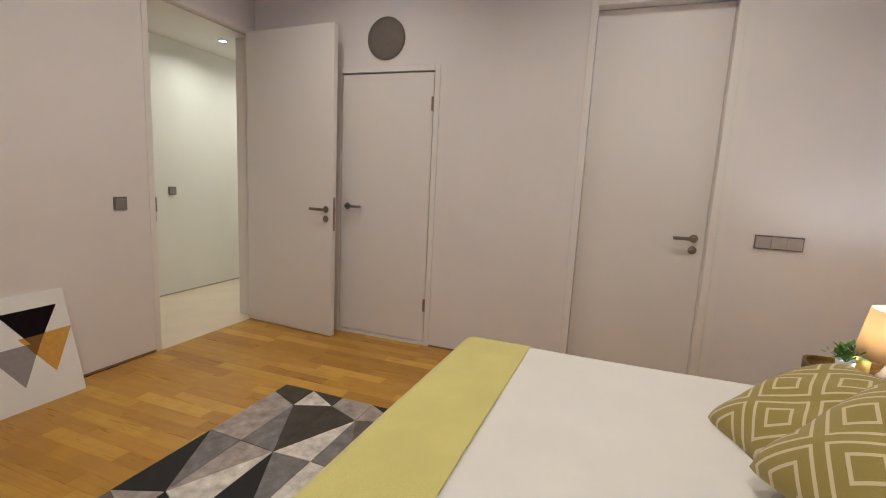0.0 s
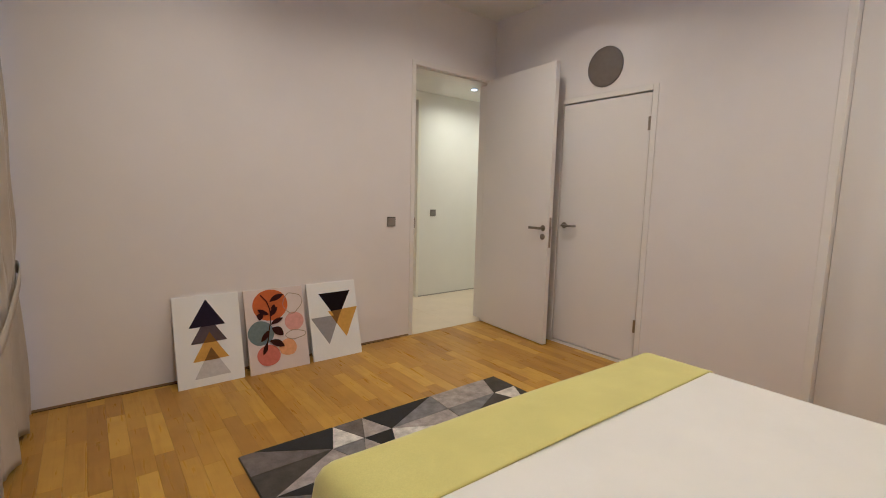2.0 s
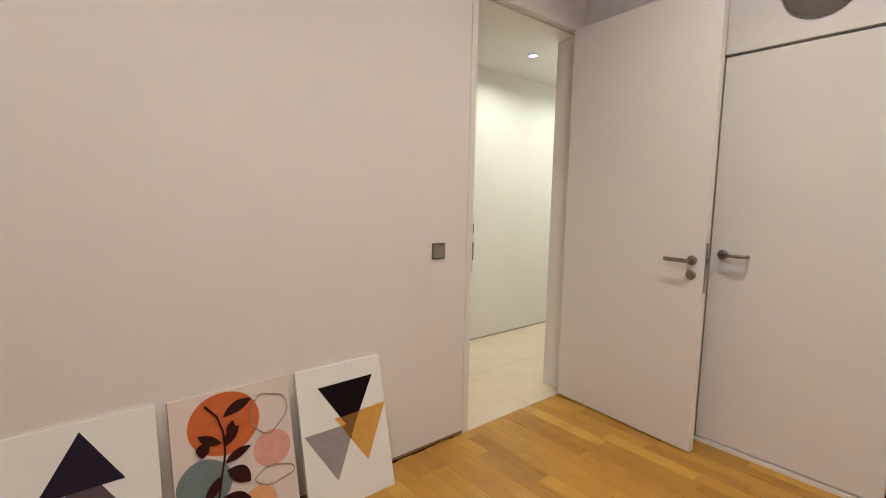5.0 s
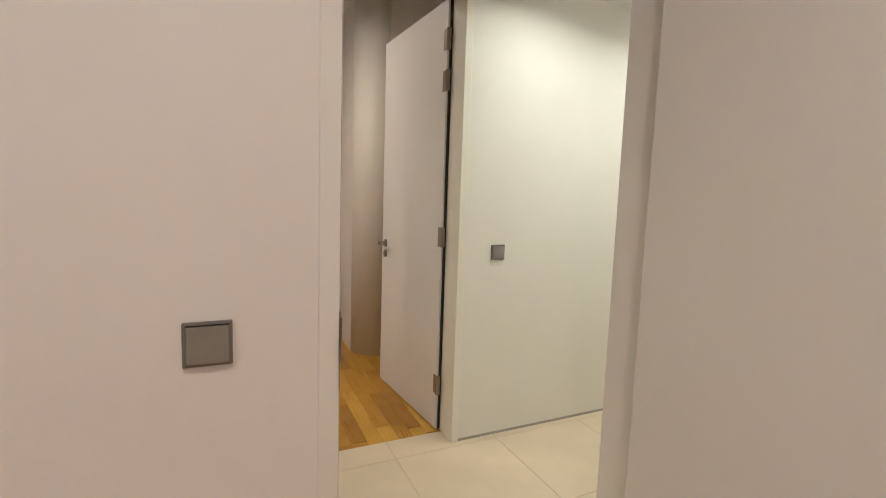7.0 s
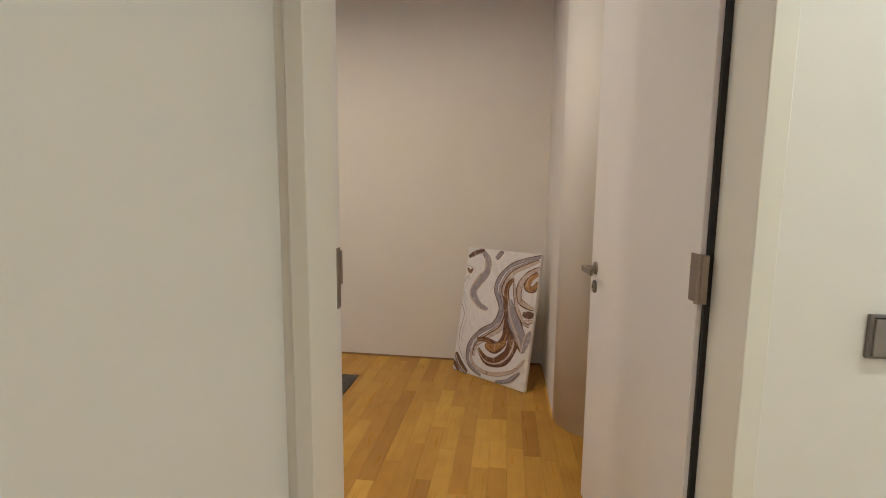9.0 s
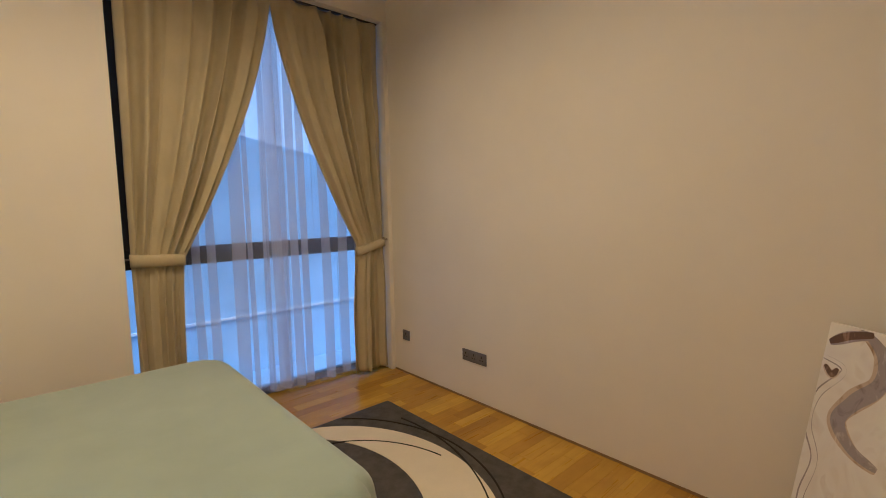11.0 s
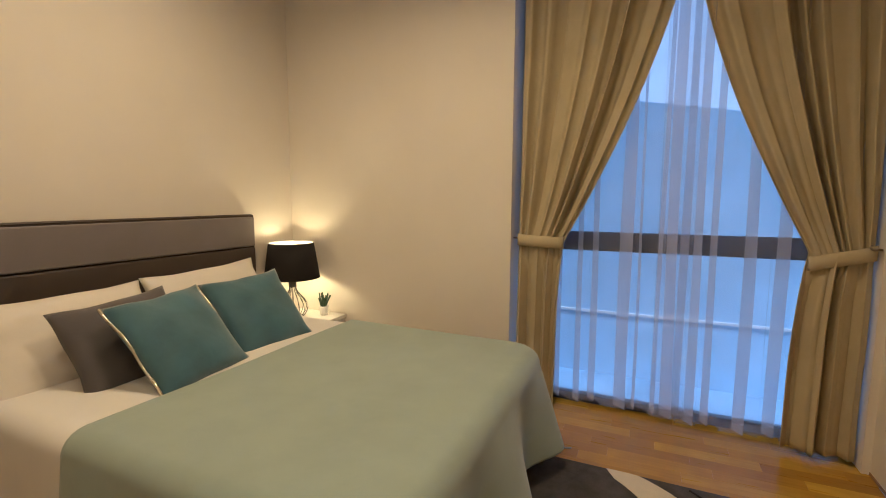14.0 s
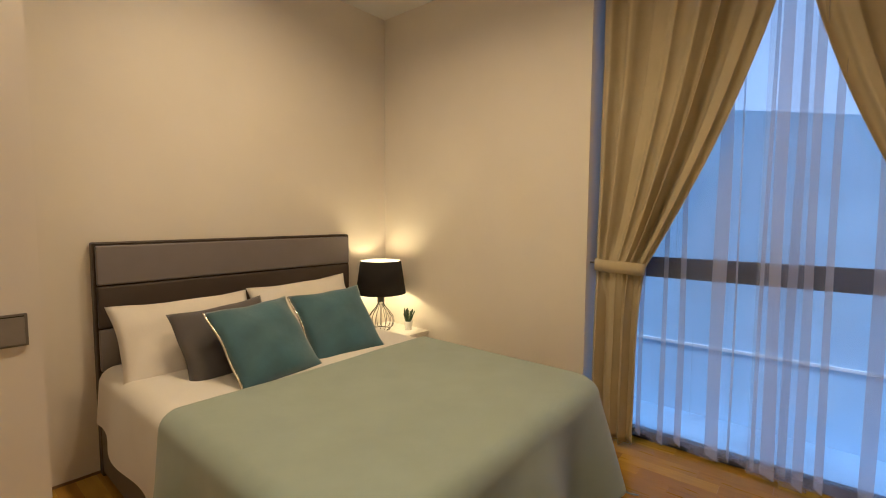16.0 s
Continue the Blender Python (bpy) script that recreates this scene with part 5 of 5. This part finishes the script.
def glide(ctrl, steps=9):
    """A smooth line through control points, as (x, y) pairs."""
    p = [ctrl[0], *ctrl, ctrl[-1]]
    out = []
    for a, b, c, d in zip(p, p[1:], p[2:], p[3:]):
        for k in range(steps):
            t = k / steps
            out.append(tuple(0.5 * (2 * b[q] + (c[q] - a[q]) * t + (2 * a[q] - 5 * b[q] + 4 * c[q] - d[q]) * t * t + (3 * b[q] - a[q] - 3 * c[q] + d[q]) * t ** 3) for q in (0, 1)))
    return out + [ctrl[-1]]


pour_level = 0


def pour(ctrl, wide, fill, rim="pour_umber", tail=0.25, core=None):
    """A ribbon of paint along control points (shares of the canvas), swelling in its middle, with a dark rim and an optional core line."""
    global pour_level
    line = glide([(u * PW, 0.006 + v * (PH - 0.006)) for u, v in ctrl])
    for key, share, shift in ((rim, 1.0, 0.0), (fill, 0.74, 0.06), *(((core, 0.16, -0.10),) if core else ())):
        bm, last, n = bmesh.new(), None, len(line)
        z = 0.0004 + 0.00012 * pour_level
        pour_level += 1
        for i, (x, y) in enumerate(line):
            a, b = line[max(i - 1, 0)], line[min(i + 1, n - 1)]
            dx, dy = b[0] - a[0], b[1] - a[1]
            ln = math.hypot(dx, dy) or 1.0
            swell = tail + (1 - tail) * math.sin(math.pi * i / (n - 1)) ** 0.7
            half = wide * share * 0.5 * swell * (1 + 0.07 * math.sin(0.45 * i + pour_level))
            ox, oy = -dy / ln, dx / ln
            hold = lambda px, py: (min(max(px, 0.003), PW - 0.003), min(max(py, 0.009), PH - 0.003), z)
            pair = [bm.verts.new(hold(x + ox * (half + wide * shift), y + oy * (half + wide * shift))), bm.verts.new(hold(x - ox * (half - wide * shift), y - oy * (half - wide * shift)))]
            if last:
                bm.faces.new((last[0], pair[0], pair[1], last[1]))
            last = pair
        part("paint_ribbon", bm, M[key], pc)


pour([(0.0, 0.86), (0.13, 0.83), (0.02, 0.71), (0.0, 0.58), (0.08, 0.46), (0.05, 0.30), (0.08, 0.17), (0.26, 0.05)], 0.030, "fluid", "pour_mauve", 0.4)
pour([(0.17, 1.0), (0.30, 0.92), (0.31, 0.82), (0.21, 0.73), (0.15, 0.64), (0.25, 0.56), (0.39, 0.53)], 0.070, "pour_mauve", "pour_tan", 0.3)
pour([(0.02, 0.92), (0.12, 0.96), (0.24, 0.985)], 0.040, "pour_umber", "pour_mauve", 0.5)
pour([(0.02, 0.83), (0.07, 0.80), (0.10, 0.83)], 0.030, "pour_umber", "pour_tan", 0.3)
pour([(0.42, 0.93), (0.50, 1.0)], 0.04, "pour_mauve", "pour_umber", 0.6)
pour([(0.98, 0.955), (0.80, 0.90), (0.67, 0.85), (0.59, 0.78), (0.56, 0.70), (0.62, 0.61), (0.64, 0.53), (0.59, 0.42), (0.45, 0.34), (0.30, 0.25), (0.27, 0.15)], 0.060, "pour_tan", "pour_mauve", 0.5, "pour_umber")
pour([(1.0, 0.985), (0.82, 0.95), (0.63, 0.89), (0.51, 0.80), (0.47, 0.70), (0.54, 0.61), (0.57, 0.53), (0.50, 0.43), (0.35, 0.36), (0.22, 0.26), (0.19, 0.14), (0.27, 0.06), (0.42, 0.02)], 0.036, "pour_mauve", "pour_umber", 0.6)
pour([(0.33, 0.22), (0.45, 0.15), (0.59, 0.15), (0.72, 0.21), (0.78, 0.31), (0.77, 0.40), (0.70, 0.50), (0.67, 0.62)], 0.085, "pour_rust", "pour_umber", 0.2, "pour_tan")
pour([(0.30, 0.29), (0.44, 0.30), (0.60, 0.28), (0.68, 0.37), (0.68, 0.48), (0.64, 0.60), (0.62, 0.72), (0.69, 0.80)], 0.060, "pour_rust", "pour_umber", 0.25, "pour_amber")
pour([(0.42, 0.26), (0.55, 0.25), (0.70, 0.32)], 0.070, "pour_amber", "pour_rust", 0.2)
pour([(0.70, 0.78), (0.73, 0.68), (0.79, 0.57), (0.88, 0.49), (0.96, 0.47)], 0.030, "pour_tan", "pour_umber", 0.4)
pour([(0.67, 0.64), (0.72, 0.52), (0.79, 0.44), (0.87, 0.36), (0.92, 0.27)], 0.120, "pour_mauve", "pour_umber", 0.15, "pour_tan")
pour([(0.99, 0.44), (0.95, 0.37), (0.92, 0.28)], 0.055, "pour_mauve", "pour_tan", 0.3)
pour([(1.0, 0.90), (0.86, 0.84), (0.78, 0.75), (0.80, 0.65), (0.90, 0.61), (1.0, 0.60)], 0.045, "pour_tan", "pour_umber", 0.5)
pour([(0.99, 0.86), (0.90, 0.81), (0.87, 0.75), (0.95, 0.74), (1.0, 0.80)], 0.050, "pour_amber", "pour_umber", 0.4)
pour([(0.86, 0.55), (0.93, 0.55), (1.0, 0.56)], 0.050, "pour_umber", "pour_rust", 0.4)
pour([(0.88, 0.50), (0.95, 0.50), (1.0, 0.52)], 0.030, "pour_tan", "pour_umber", 0.5)
pour([(0.22, 0.22), (0.28, 0.10), (0.45, 0.055), (0.65, 0.07), (0.84, 0.13), (0.96, 0.23)], 0.030, "pour_tan", "pour_mauve", 0.4)
pour([(0.02, 0.14), (0.10, 0.06), (0.22, 0.01)], 0.060, "pour_umber", "pour_mauve", 0.4, "pour_tan")
pour([(0.0, 0.07), (0.06, 0.03), (0.10, 0.0)], 0.030, "pour_rust", "pour_umber", 0.5)
pour([(0.62, 0.01), (0.78, 0.045), (0.92, 0.13)], 0.030, "pour_mauve", "pour_umber", 0.3)


def swirl_rug():
    r = thing("swirl_rug", "charcoal rug with a broad cream crescent and thin black lines", "rug", "")
    x0, x1, y0, y1 = -3.125, -1.565, 2.2, 3.37
    part("ground", boxed(x0, x1, y0, y1, 0.0005, 0.011, bevel=0.003), M["rug_dark"], r)
    clip = lambda pts: [(min(max(x, x0 + 0.004), x1 - 0.004), min(max(y, y0 + 0.004), y1 - 0.004)) for x, y in pts]
    outer = [(-2.34 + 0.83 * math.cos(a), 2.53 + 0.69 * math.sin(a)) for a in (radians(-18 + k * 190 / 60) for k in range(61))]
    inner = [(-2.46 + 0.68 * math.cos(a), 2.40 + 0.535 * math.sin(a)) for a in (radians(150 - k * 160 / 60) for k in range(61))]
    part("crescent", plate(bmesh.new(), clip(outer + inner), 0.0112, 0.0145), M["rug_cream"], r, "cream pile crescent")
    for k, (cx, cy, rx, ry, a0, a1) in enumerate(((-2.40, 2.62, 0.83, 0.68, 10, 150), (-2.62, 2.12, 1.25, 1.17, 38, 100), (-2.2, 2.55, 0.72, 0.62, 100, 165))):
        pts = [(cx + rx * math.cos(a), cy + ry * math.sin(a)) for a in (radians(a0 + (a1 - a0) * q / 48) for q in range(49))]
        pts = [p for p in pts if x0 + 0.01 < p[0] < x1 - 0.01 and y0 + 0.01 < p[1] < y1 - 0.01]
        if len(pts) > 3:
            part("line", plate(bmesh.new(), stroke(pts, 0.004), 0.0113, 0.0155 + 0.0004 * k), M["rug_line"], r)


swirl_rug()


# ---- floors, laid last ----
def strip_mesh(cache, w, l):
    key = (round(w, 3), round(l, 3))
    if key not in cache:
        c = 0.0007
        v = [(0, 0, -0.012), (w, 0, -0.012), (w, l, -0.012), (0, l, -0.012), (0, 0, -c), (w, 0, -c), (w, l, -c), (0, l, -c), (c, c, 0), (w - c, c, 0), (w - c, l - c, 0), (c, l - c, 0)]
        f = [(0, 1, 5, 4), (1, 2, 6, 5), (2, 3, 7, 6), (3, 0, 4, 7), (4, 5, 9, 8), (5, 6, 10, 9), (6, 7, 11, 10), (7, 4, 8, 11), (8, 9, 10, 11)]
        me = bpy.data.meshes.new("strip")
        me.from_pydata(v, [], f)
        me.materials.append(M["oak"])
        cache[key] = me
    return cache[key]


def strip_floor(name, x0, x1, y0, y1, near, seed):
    """Oak strips along y; the stretch 'near' (x0, x1, y0, y1) is made of single strips, the rest is joined."""
    rnd = random.Random(seed)
    fl = tagged(link(name, boxed(x0, x1, y0, y1, -0.05, -0.0115), M["gap"]), kind="structure")
    w, length, cache, count = 0.0865, 0.49, {}, 0
    verts, faces = [], []
    x = x0
    while x < x1 - 0.004:
        ww = min(w, x1 - x) - 0.0004
        y = y0 - rnd.uniform(0, length)
        while y < y1 - 0.003:
            a, b = max(y, y0), min(y + length, y1)
            if b - a > 0.012:
                me = strip_mesh(cache, ww, round(b - a - 0.0004, 2) if b - a < length else length - 0.0004)
                if near[0] <= x <= near[1] and near[2] <= (a + b) / 2 <= near[3] and count < 300:
                    ob = new("plank", me)
                    ob.parent = fl
                    ob.location = (x, a, 0)
                    count += 1
                else:
                    k = len(verts)
                    verts += [(p.co.x + x, p.co.y + a, p.co.z) for p in me.vertices]
                    faces += [tuple(q + k for q in f.vertices) for f in me.polygons]
            y += length
        x += w
    if verts:
        me = bpy.data.meshes.new("planks")
        me.from_pydata(verts, [], faces)
        me.materials.append(M["oak_rest"])
        ob = tagged(new("planks", me), "golden oak floor strips", kind="stuff")
        ob.parent = fl


strip_floor("floor_1", XG + 0.03, 0.0, YS, -0.012, (-3.7, 0.0, -3.1, 0.0), 5)
strip_floor("floor_2", XG + 0.03, 0.62, 1.375, YN, (-3.7, -0.05, 1.3, 3.9), 6)
strip_floor("floor_3", XW, -1.19, YA + 0.003, 1.375, (-3.7, -1.2, 0.1, 1.4), 7)
tagged(link("floor_5", boxed(XG - 0.1, XG + 0.0295, YS, YN, -0.05, -0.001), M["base"]), kind="structure")

ft = tagged(link("floor_4", boxed(-1.0095, 3.2, -0.011, 1.3745, -0.05, -0.003), M["grout"]), kind="structure")
tile_cache = {}
for i in range(8):
    for j in range(3):
        a, b = -1.005 + 0.6 * i, min(-1.005 + 0.6 * (i + 1), 3.19)
        c, d = -0.009 + 0.6 * j, min(-0.009 + 0.6 * (j + 1), 1.3735)
        if b - a < 0.03 or d - c < 0.03:
            continue
        key = (round(b - a, 3), round(d - c, 3))
        if key not in tile_cache:
            bm = boxed(0.001, b - a - 0.001, 0.001, d - c - 0.001, -0.003, 0.0, bevel=0.0008, seg=1)
            me = bpy.data.meshes.new("tile")
            bm.to_mesh(me)
            bm.free()
            me.materials.append(M["tile"])
            tile_cache[key] = me
        ob = new("tile", tile_cache[key])
        ob.parent = ft
        ob.location = (a, c, 0)
